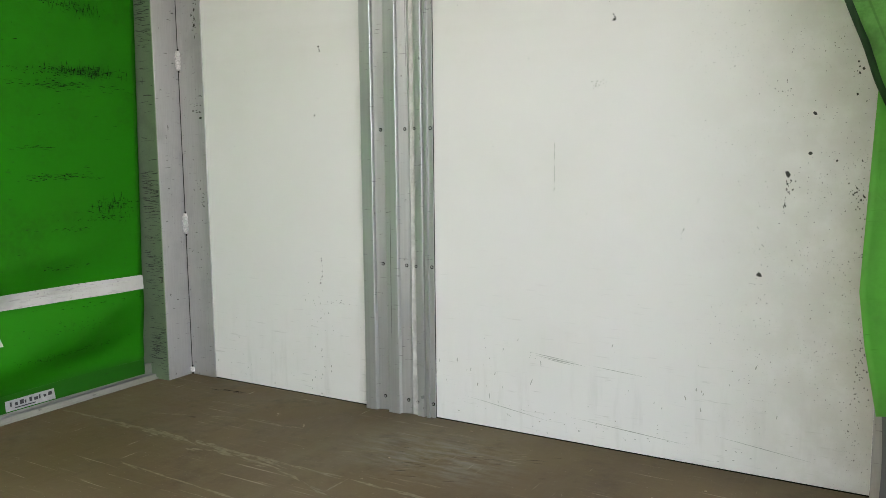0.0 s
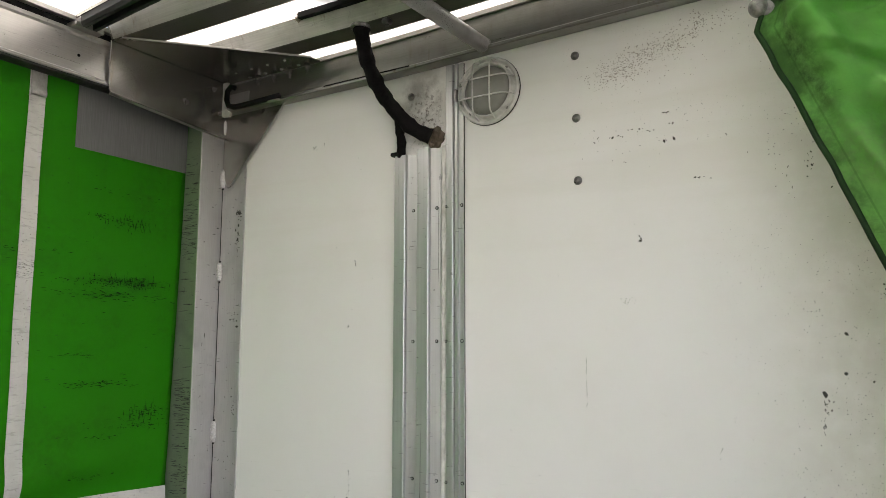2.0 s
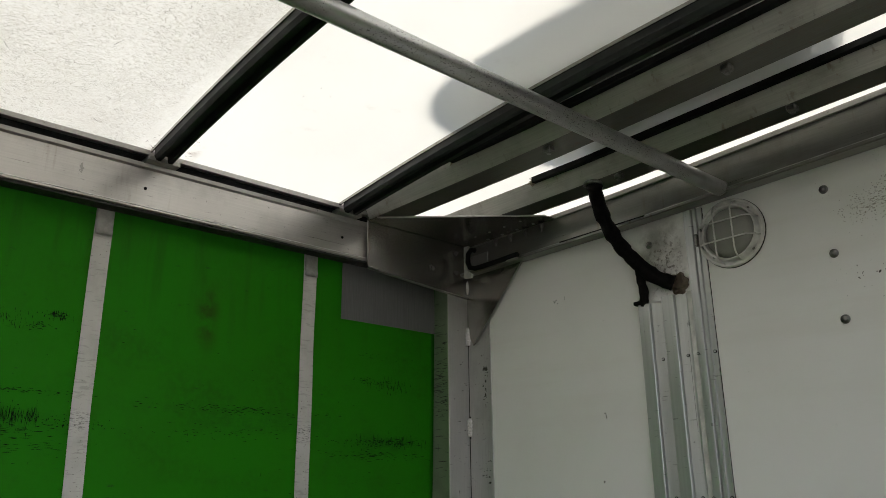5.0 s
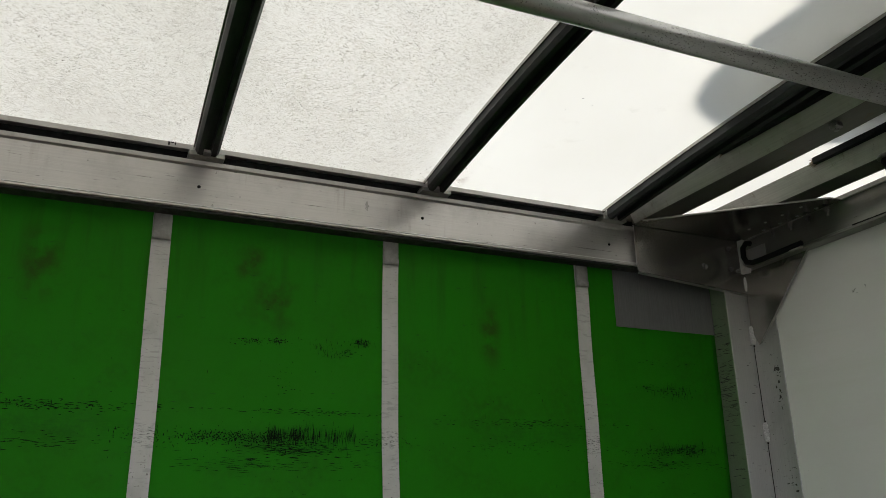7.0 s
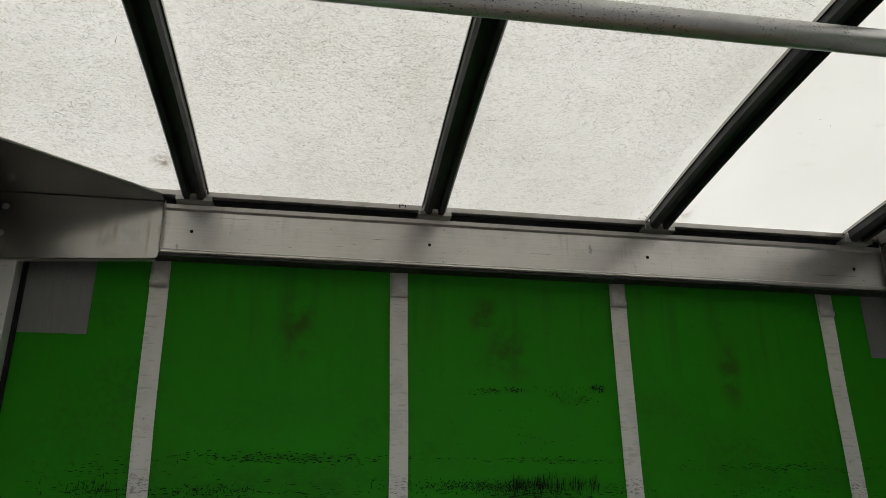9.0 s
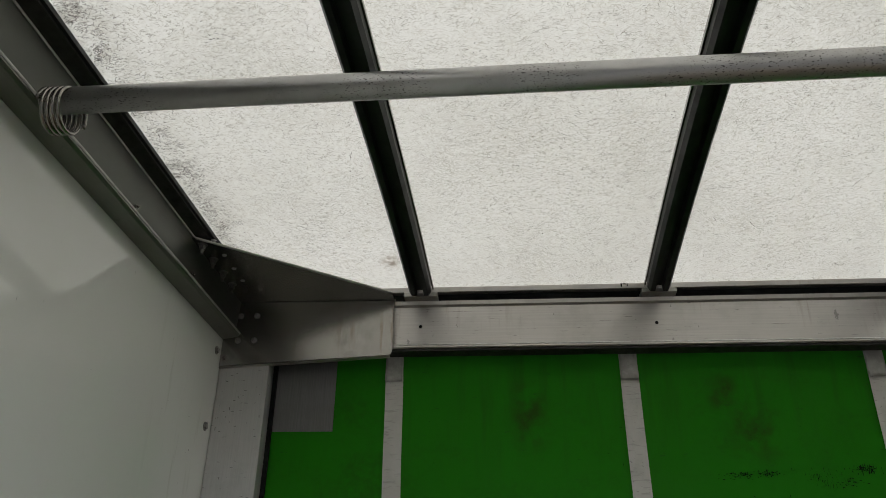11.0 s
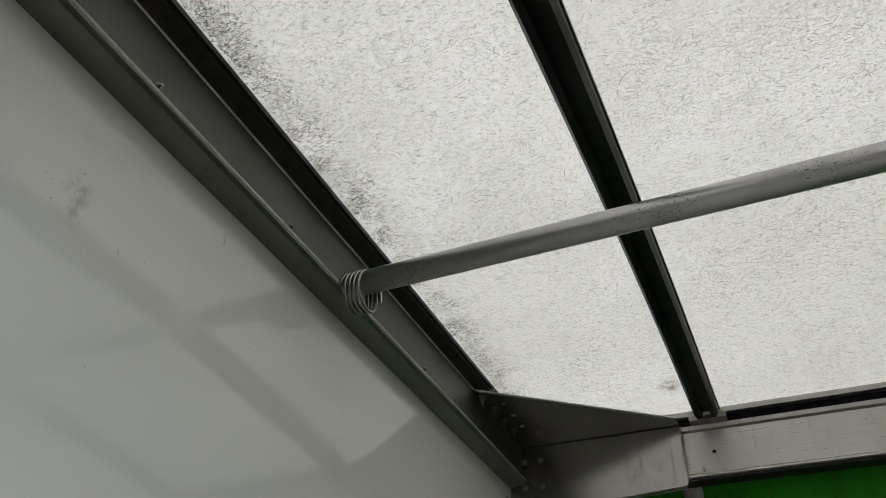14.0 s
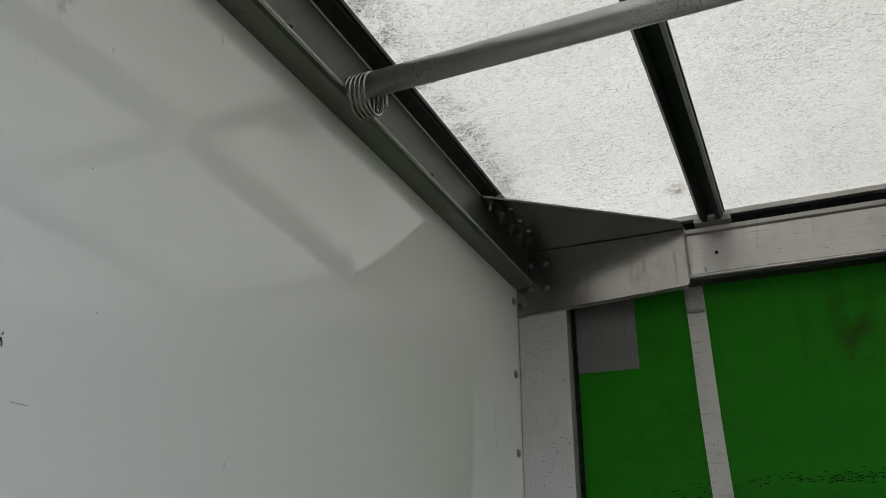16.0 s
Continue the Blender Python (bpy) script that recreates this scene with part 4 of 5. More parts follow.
# ---- gusset brackets ----
def gusset(mirror_x, end, label):
    """Folded sheet bracket between a roof rail and an end beam. end: 'a' or 'b'."""
    def at(x, y, z):
        yy = y if end == "a" else YB - y
        return (W - x if mirror_x else x, yy, z + (0.03 if mirror_x and end == "a" else 0.0))
    g = thing("gusset_bracket", at(0.01, -0.25, 1.73), label, "bracket", "gusset brackets")
    low = 1.722 if end == "a" else 1.734
    bm = bmesh.new()
    # upright plate with rounded lower corner
    rim = [(-0.002, 1.948), (-0.531, 1.947), (-0.533, 1.776), (-0.529, 1.767), (-0.522, 1.763), (-0.002, low)]
    lo = [bm.verts.new(at(0.005, y, z)) for y, z in rim]
    hi = [bm.verts.new(at(0.008, y, z)) for y, z in rim]
    bm.faces.new(lo)
    bm.faces.new(hi[::-1])
    for i in range(len(rim)):
        j = (i + 1) % len(rim)
        bm.faces.new((lo[i], hi[i], hi[j], lo[j]))
    part("upright_plate", bm, ALU_DARK, g)
    # flange folded from the lower edge
    bm = bmesh.new()
    pts = [(-0.526, 1.763), (-0.002, low)]
    vs = []
    for y, z in pts:
        for dx, dz in ((0.004, 0.0), (-0.002, -0.005), (-0.001, -0.007), (0.0095, -0.003)):
            vs.append(bm.verts.new(at(dx, y, z + dz)))
    for k in range(4):
        bm.faces.new((vs[k], vs[(k + 1) % 4], vs[4 + (k + 1) % 4], vs[4 + k]))
    bm.faces.new(vs[:4])
    bm.faces.new(vs[4:])
    part("folded_edge", bm, ALU, g, "bright folded lower edge")
    bm = bmesh.new()
    rod(bm, at(0.0085, -0.535, 1.945), at(0.0085, -0.535, 1.788), 0.0016, 8)
    part("cut_edge", bm, ALU, g, "bright cut edge")
    # black rod draws the shade line where the sheet bends
    bm = bmesh.new()
    rod(bm, at(0.0088, -0.01, 1.9428), at(0.0088, -0.533, 1.9425), 0.0009, 6)
    part("fold_line", bm, GAP, g, "shade line drawn in the fold")
    # level plate
    bm = bmesh.new()
    tip = 0.44 if end == "b" else (0.41 if mirror_x else 0.49)
    rim = [(0.004, -0.002), (tip, -0.002), (tip, -0.055), (0.06, -0.53), (0.004, -0.535)]
    lo = [bm.verts.new(at(x, y, 1.9440)) for x, y in rim]
    hi = [bm.verts.new(at(x, y, 1.9475)) for x, y in rim]
    bm.faces.new(lo)
    bm.faces.new(hi[::-1])
    for i in range(5):
        j = (i + 1) % 5
        bm.faces.new((lo[i], hi[i], hi[j], lo[j]))
    part("level_plate", bm, ALU_DARK, g)
    bm = bmesh.new()
    a, b = Vector(at(tip, -0.055, 1.9457)), Vector(at(0.06, -0.53, 1.9457))
    rod(bm, a, b, 0.0035, 8)
    part("rolled_edge", bm, ALU, g, "bright outer edge")
    for y in (-0.075, -0.022) if end == "a" else (-0.05, -0.102):
        for z in (1.905, 1.82) if end == "a" else (1.897, 1.816):
            bolt(g, at(0.008, y, z), (-1 if mirror_x else 1, 0, 0), 0.0068, 0.006, 0.007)
    if end == "a":
        row = (0.120, 0.203, 0.287, 0.372) if mirror_x else (0.149, 0.231, 0.313, 0.399)
        inner, outer, drop = ((-0.050, -0.075, 0.0) if mirror_x else (-0.006, -0.022, 0.006))
    else:
        row, inner, outer, drop = (0.150, 0.232, 0.317, 0.405), -0.062, -0.10, 0.0
    for x in row:
        bolt(g, at(x + (0.028 if end == "a" and not mirror_x else 0.0), inner, 1.9435 - drop), (0, 0, -1), 0.0088, 0.012, 0.014)
        rivet(g, at(x + (0.0 if end == "a" else 0.022), outer, 1.9435), (0, 0, -1), 0.0075, RIVET)
        if end == "a":
            rivet(g, at(x - 0.012, outer - 0.062, 1.9435), (0, 0, -1), 0.006, ALU)
    return g


gusset(False, "a", "dull folded sheet-metal gusset above the corner post")
gusset(False, "b", "dull folded sheet-metal gusset in the glossy wall's corner")
gusset(True, "a", "dull folded sheet-metal gusset at the open side")
gusset(True, "b", "dull folded sheet-metal gusset at the open side")

# triangular plate on the white wall, with its bright folded edge
tri = thing("corner_plate", (0.1, -0.01, 1.53), "triangular dull metal plate on the white wall", "plate")
part("plate", prism("y", [(0.004, 1.815), (0.326, 1.815), (0.056, 1.528), (0.034, 1.518), (0.014, 1.56), (0.004, 1.60)], -0.0095, -0.0062), ALU_DARK, tri)
bm = bmesh.new()
rod(bm, (0.326, -0.011, 1.815), (0.054, -0.011, 1.526), 0.0035, 8)
part("folded_edge", bm, ALU, tri, "bright folded edge")
part("cable_stub", cube(0.285, -0.066, 1.806, 0.345, -0.0535, 1.816, bev=0.003), ALU, tri, "pale sealed end")

# pale bracket and hooked black cable beside the gusset
hook = thing("hooked_cable", (0.05, -0.06, 1.80), "short black cable hooked round a pale bracket", "cable")
part("bracket", prism("y", [(0.046, 1.925), (0.071, 1.925), (0.086, 1.90), (0.066, 1.88), (0.062, 1.82), (0.091, 1.80), (0.086, 1.785), (0.046, 1.79)], -0.064, -0.0535), ENAMEL, hook, "pale cut bracket")
bm = bmesh.new()
pts = [(0.113, -0.064, 1.895), (0.095, -0.068, 1.902), (0.078, -0.07, 1.885), (0.076, -0.07, 1.85), (0.088, -0.07, 1.826), (0.115, -0.068, 1.817), (0.16, -0.066, 1.817), (0.25, -0.064, 1.82), (0.345, -0.062, 1.824)]
part("lead", pipe(bm, pts, 0.0105, 10), RUBBER, hook, "", True)

# ---- roof tube with its spring ----
tube = thing("roof_tube", (1.14, -1.72, 1.865), "mottled galvanised tube running the length of the roof", "tube")
TA, TB = Vector((1.197, -0.045, 1.842)), Vector((1.157, YB + 0.055, 1.845))
part("pipe", rod(bmesh.new(), TA, TB, 0.0247, 28), TUBE, tube, "", True)
bm = bmesh.new()
rod(bm, TA + Vector((0, 0.006, 0)), TA + Vector((0.0006, -0.014, 0)), 0.026, 24, 0.0225)
part("end_weld", bm, ALU_BEAM, tube, "dull welded collar")
spring = thing("coil_spring", TB + Vector((0, 0.03, 0)), "grey steel coil spring round the tube's end", "spring")
bm = bmesh.new()
turns, per = 4.6, 22
ctr = TB + Vector((-0.003, 0.004, -0.020))
run = [ctr + Vector((0.041 * math.cos(k * math.tau / per), 0.006 + 0.046 * k / (turns * per), 0.041 * math.sin(k * math.tau / per))) for k in range(int(turns * per))]
pipe(bm, run, 0.0042, 8)
part("coil", bm, ALU_DARK, spring, "", True)

# ---- cable tracks on the white wall ----
def track_rivet(parent, x, y, z, r=0.006):
    bm = bmesh.new()
    rod(bm, (x, y + 0.001, z), (x, y - 0.0006, z), r * 0.95, 18)
    part("rivet_ring", bm, GAP, rivet(parent, (x, y - 0.0006, z), (0, -1, 0), r * 0.6, RIVET), "dark ring round the rivet")


def cable_track(x0, x1, xr, x2, top, z_rivets):
    t = thing("cable_track", ((x0 + x2) / 2, -0.01, 0.0), "upright aluminium cable track riveted to the white wall", "cable track", "cable tracks")
    part("cover", prism("z", [(x0, 0.0), (x0, -0.024), (x0 + 0.002, -0.026), (x1 - 0.002, -0.0245), (x1, -0.0225), (x1 + 0.003, -0.0135), (x1 + 0.006, -0.0125), (x2 - 0.006, -0.0045), (x2 - 0.004, -0.0045), (x2 - 0.003, -0.007), (x2, -0.007), (x2, 0.0)], 0.0, top), ALU_TRACK, t)
    for z in z_rivets:
        track_rivet(t, xr, -0.0088, z)
    return t


Z_RIVETS = (0.046, 0.486, 0.915, 1.344)
cable_track(0.845, 0.887, 0.912, 0.9355, 1.533, Z_RIVETS)
cable_track(0.936, 0.979, 1.003, 1.0185, 1.545, Z_RIVETS)
third = thing("cable_track", (1.06, -0.01, 0.0), "narrow aluminium cable track reaching the header beam", "cable track", "cable tracks")
for x, top in ((0.8437, 1.53), (0.9357, 1.533), (1.0189, 1.545), (1.0382, 1.55), (1.1028, 1.815)):
    part("edge_gap", cube(x - 0.0014, -0.0032, 0.0, x + 0.0002, 0.0, top), GAP, third, "dark joint beside the track")
TX = 1.0385
part("cover", prism("z", [(TX + x, y) for x, y in [(0.0, 0.0), (0.0, -0.012), (0.002, -0.014), (0.026, -0.014), (0.028, -0.012), (0.030, -0.006), (0.036, -0.006), (0.037, -0.016), (0.046, -0.016), (0.047, -0.006), (0.053, -0.006), (0.054, -0.009), (0.064, -0.009), (0.064, 0.0)]], 0.0, 1.815), ALU_TRACK, third)
for z in Z_RIVETS:
    track_rivet(third, TX + 0.003, -0.0145, z, 0.005)
    track_rivet(third, TX + 0.058, -0.0095, z, 0.006)
part("filler", cube(TX - 0.0195, -0.006, 0.0, TX - 0.0005, 0.0, 1.55), ENAMEL, third, "white strip between the tracks")

# ---- taped cable ----
cable = thing("taped_cable", (0.93, -0.15, 1.58), "black tape-wrapped cable hanging from a beam into the wall", "cable")


def lumpy(pts, r, seed, n=60):
    pts = [Vector(p) for p in pts]
    out, radii = [], []
    for k in range(n + 1):
        s = k / n * (len(pts) - 1)
        i = min(int(s), len(pts) - 2)
        f = s - i
        p0, p1, p2, p3 = pts[max(i - 1, 0)], pts[i], pts[i + 1], pts[min(i + 2, len(pts) - 1)]
        out.append(0.5 * ((2 * p1) + (p2 - p0) * f + (2 * p0 - 5 * p1 + 4 * p2 - p3) * f * f + (3 * p1 - p0 - 3 * p2 + p3) * f ** 3))
        radii.append(r * (1 + 0.17 * noise.noise((k * 0.33, seed, 0.5)) + 0.12 * ((k % 7) / 7 - 0.5)))
    return pipe(bmesh.new(), out, radii, 14)


part("main_run", lumpy([(0.805, -0.165, 1.958), (0.806, -0.160, 1.912), (0.818, -0.143, 1.826), (0.845, -0.110, 1.738), (0.884, -0.073, 1.668), (0.932, -0.045, 1.612), (0.980, -0.012, 1.584)], 0.0255, 1.0), TAPE, cable, "", True)
part("branch", lumpy([(0.893, -0.07, 1.65), (0.882, -0.05, 1.61), (0.876, -0.03, 1.575), (0.862, -0.014, 1.53)], 0.0155, 4.0, 30), TAPE, cable, "", True)
part("end_cap", cube(0.832, -0.034, 1.532, 0.868, -0.004, 1.545, bev=0.003), RUBBER, cable, "black cap on the track's top")
bm = bmesh.new()
pipe(bm, [(0.996 + 0.022 * math.cos(k * math.tau / 24), -0.006 + 0.003 * math.sin(k * 2.1), 1.580 + 0.027 * math.sin(k * math.tau / 24)) for k in range(24)], [0.010 + 0.004 * math.sin(k * 1.7) for k in range(24)], 8, True)
rod(bm, (0.996, 0.001, 1.58), (0.996, -0.010, 1.58), 0.026, 18, 0.02)
part("wall_grommet", bm, make_plain("brown_grommet", (0.16, 0.12, 0.085), 0.7, 0.0, 60, 0.5, 0.5), cable, "stained brown grommet where it enters the wall", True)
bm = bmesh.new()
pipe(bm, [(0.805 + 0.027 * math.cos(k * math.tau / 24), -0.172 + 0.027 * math.sin(k * math.tau / 24), 1.945) for k in range(24)], 0.007, 8, True)
part("beam_grommet", bm, STEEL, cable, "ragged collar under the beam", True)

# ---- caged bulkhead lamp ----
LX, LZ, LR = 1.194, 1.703, 0.98
lamp = thing("bulkhead_lamp", (LX, 0.0, LZ - 0.112), "round white caged bulkhead lamp, switched off", "lamp")


def ring(profile, sides=48):
    bm = bmesh.new()
    rows = [[bm.verts.new((LX + LR * r * math.cos(k * math.tau / sides), y, LZ + LR * r * math.sin(k * math.tau / sides))) for r, y in profile] for k in range(sides)]
    for k in range(sides):
        a, b = rows[k], rows[(k + 1) % sides]
        for i in range(len(profile) - 1):
            bm.faces.new((a[i], a[i + 1], b[i + 1], b[i]))
    return bm


part("base_ring", ring([(0.112, 0.0), (0.112, -0.013), (0.108, -0.016), (0.104, -0.015), (0.1015, -0.006), (0.094, -0.006), (0.092, -0.024), (0.087, -0.027), (0.0845, -0.022), (0.084, -0.006), (0.0, -0.005)]), ENAMEL, lamp, "white enamelled rim", True)
# added dark ring imitates the shadow line round the rim
part("gasket", ring([(0.1135, 0.0), (0.1135, -0.003), (0.112, -0.005), (0.1115, 0.0)]), SEAL_SHADE, lamp, "thin dark ring drawn for the shadow round the lamp", True)
part("lens", ring([(0.082, -0.008), (0.080, -0.018), (0.066, -0.026), (0.035, -0.031), (0.0001, -0.033)]), OPAL, lamp, "dull frosted glass", True)
for k in (-1, 1):
    for axis in (0, 1):
        off = 0.030 * k
        pts = []
        for s in range(25):
            u = -0.098 + 0.196 * s / 24
            y = -0.014 - 0.042 * (1 - (u / 0.098) ** 10)
            pts.append((LX + LR * u, y, LZ + off) if axis else (LX + off, y, LZ + LR * u))
        part("cage_bar", pipe(bmesh.new(), pts, 0.0026, 8), ENAMEL, lamp, "", True)
for k in range(4):
    a = math.tau * (k + 0.5) / 4
    rivet(lamp, (LX + 0.0926 * math.cos(a), -0.008, LZ + 0.0926 * math.sin(a)), (0, -1, 0), 0.005)
part("hinge_clip", cube(LX - 0.116, -0.03, LZ - 0.02, LX - 0.106, 0.0, LZ + 0.02, bev=0.002), STEEL, lamp)

# dome-head bolts in the white wall
for x, z in ((1.487, 1.379), (1.486, 1.568), (1.486, 1.761), (0.894, 1.738)):
    bm = bmesh.new()
    rod(bm, (x, 0.001, z), (x, -0.003, z), 0.0135, 20, 0.0125)
    rod(bm, (x, -0.003, z), (x, -0.0075, z), 0.009, 16, 0.005)
    part("wall_bolt", bm, STEEL, wall_front, "bright round bolt head", True)

# ---- chips and scuffs on the white wall ----
chip_rng = random.Random(7)


def chips(name, spots, mat, label, lift=0.0007, parent=None, face=0.0, out=-1, lo=0.13, hi=W - 0.005):
    """Small irregular flakes on an upright face: centre, spread, number, size and how tall they are."""
    bm = bmesh.new()
    for x, z, sx, sz, count, size, tall in spots:
        for _ in range(count):
            cx, cz = (chip_rng.gauss(x, sx), chip_rng.gauss(z, sz)) if count > 1 else (x, z)
            if not (lo < cx < hi and 0.01 < cz < 1.80 + 0.0278 * max(0.0, cx - 0.83)):
                continue
            s = 0.75 * size * (chip_rng.uniform(0.4, 1.3) if count > 1 else 1)
            n = chip_rng.choice((5, 6, 7, 8))
            a0 = chip_rng.uniform(0, math.tau)
            lean = chip_rng.uniform(-0.4, 0.4)
            vs = []
            for k in range(n):
                a = a0 + math.tau * k / n
                r = s * chip_rng.uniform(0.45, 1.0)
                dz = r * math.sin(a) * tall
                vs.append(bm.verts.new((cx + r * math.cos(a) + dz * lean, face + out * (lift + 0.0000015 * len(bm.faces)), cz + dz)))
            bm.faces.new(vs)
    return tagged(part(name, bm, mat, parent or wall_front, label), kind="stuff")


# each spot: centre, spread, number, size, height to width
CHIPS_OPEN_EDGE = [(2.158, 0.827, 0, 0, 1, 0.007, 1.2), (2.164, 0.923, 0, 0, 1, 0.008, 1.1), (2.252, 1.016, 0.008, 0.016, 9, 0.004, 1.2), (2.216, 0.81, 0, 0, 1, 0.006, 1.0), (2.266, 0.73, 0.008, 0.03, 20, 0.0034, 1.5), (2.29, 0.66, 0, 0, 1, 0.009, 1.6), (2.288, 0.30, 0.011, 0.07, 40, 0.0025, 1.4), (2.22, 0.6, 0.05, 0.3, 170, 0.0017, 1.2), (2.28, 0.5, 0.02, 0.25, 110, 0.0022, 1.4)]
CHIPS_NEAR_EDGE = [(2.110, 0.775, 0, 0, 1, 0.010, 1.5), (2.052, 0.525, 0, 0, 1, 0.012, 0.8), (2.09, 0.977, 0.012, 0.014, 14, 0.002, 1.0), (2.112, 0.745, 0.006, 0.02, 16, 0.003, 1.6), (2.105, 0.70, 0.003, 0.012, 6, 0.002, 4.0), (2.03, 1.40, 0.02, 0.04, 22, 0.002, 1.2), (2.06, 1.32, 0.004, 0.02, 6, 0.0018, 3.0), (2.09, 1.45, 0.02, 0.03, 10, 0.003, 1.0), (2.13, 0.9, 0.09, 0.22, 130, 0.0017, 1.1), (2.10, 0.45, 0.08, 0.12, 90, 0.0017, 1.2)]
CHIPS_UPPER = [(1.668, 1.199, 0.003, 0.008, 4, 0.006, 1.0), (1.827, 1.348, 0.006, 0.002, 4, 0.007, 0.5), (1.849, 1.344, 0.006, 0.003, 4, 0.006, 0.5), (1.752, 1.541, 0.006, 0.002, 5, 0.005, 0.7), (1.766, 1.507, 0.004, 0.003, 3, 0.005, 1.0), (1.748, 1.461, 0.003, 0.003, 3, 0.006, 1.0), (1.771, 1.461, 0.002, 0.004, 3, 0.005, 1.3), (1.593, 1.492, 0.003, 0.002, 3, 0.005, 1.0), (1.618, 1.493, 0.004, 0.002, 3, 0.004, 0.8), (1.652, 1.505, 0.006, 0.003, 4, 0.004, 0.8), (1.677, 1.504, 0.004, 0.003, 4, 0.004, 0.8), (1.70, 1.496, 0.01, 0.002, 6, 0.004, 0.6), (1.541, 1.499, 0.004, 0.012, 6, 0.003, 1.4), (1.632, 1.419, 0.003, 0.003, 2, 0.004, 1.0), (1.803, 1.529, 0.004, 0.003, 3, 0.003, 1.0), (1.867, 1.455, 0.02, 0.004, 6, 0.003, 0.6), (2.108, 1.355, 0.007, 0.022, 12, 0.003, 1.5), (2.154, 1.284, 0, 0, 1, 0.004, 1.2), (1.62, 1.48, 0.08, 0.04, 26, 0.002, 1.0)]
FIELD_UPPER = [(1.575, 1.685, 0.03, 0.022, 150, 0.0030, 0.7), (1.62, 1.685, 0.03, 0.022, 170, 0.0032, 0.7), (1.68, 1.712, 0.03, 0.022, 190, 0.0032, 0.8), (1.735, 1.728, 0.03, 0.018, 170, 0.0030, 0.8), (1.79, 1.742, 0.03, 0.018, 120, 0.0030, 0.9), (1.85, 1.775, 0.025, 0.02, 90, 0.0032, 1.0), (1.90, 1.79, 0.03, 0.02, 50, 0.0028, 1.0), (1.70, 1.67, 0.10, 0.03, 80, 0.0022, 0.8)]
CHIPS_LOWER = [(1.289, 0.172, 0.012, 0.03, 4, 0.0022, 4.0), (1.43, 0.245, 0.01, 0.006, 4, 0.003, 1.0), (1.28, 0.22, 0.03, 0.03, 7, 0.0025, 1.0), (1.72, 0.16, 0.01, 0.02, 2, 0.003, 1.5), (1.81, 0.12, 0.01, 0.03, 3, 0.002, 4.0), (1.55, 0.06, 0.2, 0.02, 18, 0.003, 0.8), (1.7, 0.8, 0.2, 0.3, 30, 0.0015, 1.2), (1.86, 0.62, 0.003, 0.012, 3, 0.003, 3.0), (1.9, 0.7, 0.004, 0.012, 3, 0.002, 3.0)]
CHIPS_BY_TRACKS = [(0.64, 0.969, 0, 0, 1, 0.006, 1.1), (0.666, 1.18, 0.003, 0.012, 5, 0.003, 1.6), (0.65, 0.444, 0.004, 0.03, 14, 0.0028, 1.8), (0.72, 0.342, 0.03, 0.004, 16, 0.0022, 1.0), (1.1, 0.95, 0.25, 0.4, 30, 0.0015, 1.0), (0.45, 0.9, 0.2, 0.4, 24, 0.0015, 1.0), (0.47, 1.62, 0.012, 0.006, 7, 0.004, 0.7), (0.52, 1.63, 0.005, 0.004, 4, 0.003, 0.8)]
BLISTER = make_plain("brown_flaked_primer", (0.50, 0.47, 0.41), 0.75, 0.0, 200, 0.6)
chips("flaked_field", FIELD_UPPER, BLISTER, "field of small brownish flakes", 0.0006)
chips("paint_chips", CHIPS_OPEN_EDGE + CHIPS_NEAR_EDGE + CHIPS_UPPER + CHIPS_BY_TRACKS, CHIP, "dark chips in the white paint")
SCUFF_SPOTS = [(1.5, 0.80, 0.0006, 0.035, 26, 0.0016, 6.0), (0.3, 0.08, 0.1, 0.05, 18, 0.003, 2.0), (0.6, 0.07, 0.1, 0.05, 18, 0.004, 1.6), (1.3, 0.16, 0.1, 0.06, 13, 0.0025, 5.0), (1.35, 0.05, 0.15, 0.03, 18, 0.005, 0.6), (1.9, 0.05, 0.2, 0.02, 22, 0.006, 0.4), (1.1, 0.13, 0.02, 0.04, 7, 0.002, 6.0), (2.0, 0.2, 0.1, 0.08, 13, 0.003, 3.0), (1.63, 1.02, 0.01, 0.01, 20, 0.003, 1.0), (0.64, 0.30, 0.03, 0.06, 30, 0.003, 1.5)]
chips("scuffs", SCUFF_SPOTS + CHIPS_LOWER, SCUFF, "faint grey scuffs on the white paint", 0.0005)

SCUFFS_HIGH = [(0.100, 1.413, 0, 0, 1, 0.012, 1.2), (0.097, 1.366, 0, 0, 1, 0.010, 1.1), (0.094, 1.311, 0, 0, 1, 0.008, 1.6), (0.105, 1.40, 0.008, 0.02, 6, 0.008, 0.5), (0.088, 1.41, 0.006, 0.006, 3, 0.008, 1.6), (0.09, 1.345, 0.006, 0.01, 3, 0.006, 1.8), (0.085, 1.30, 0.012, 0.004, 4, 0.007, 0.4), (0.095, 1.27, 0, 0, 1, 0.004, 3.5), (0.085, 1.16, 0.01, 0.03, 5, 0.003, 1.0), (0.095, 1.44, 0.012, 0.03, 10, 0.006, 0.4), (0.10, 1.31, 0.012, 0.03, 10, 0.005, 0.5), (0.06, 1.38, 0.03, 0.1, 16, 0.003, 0.6)]
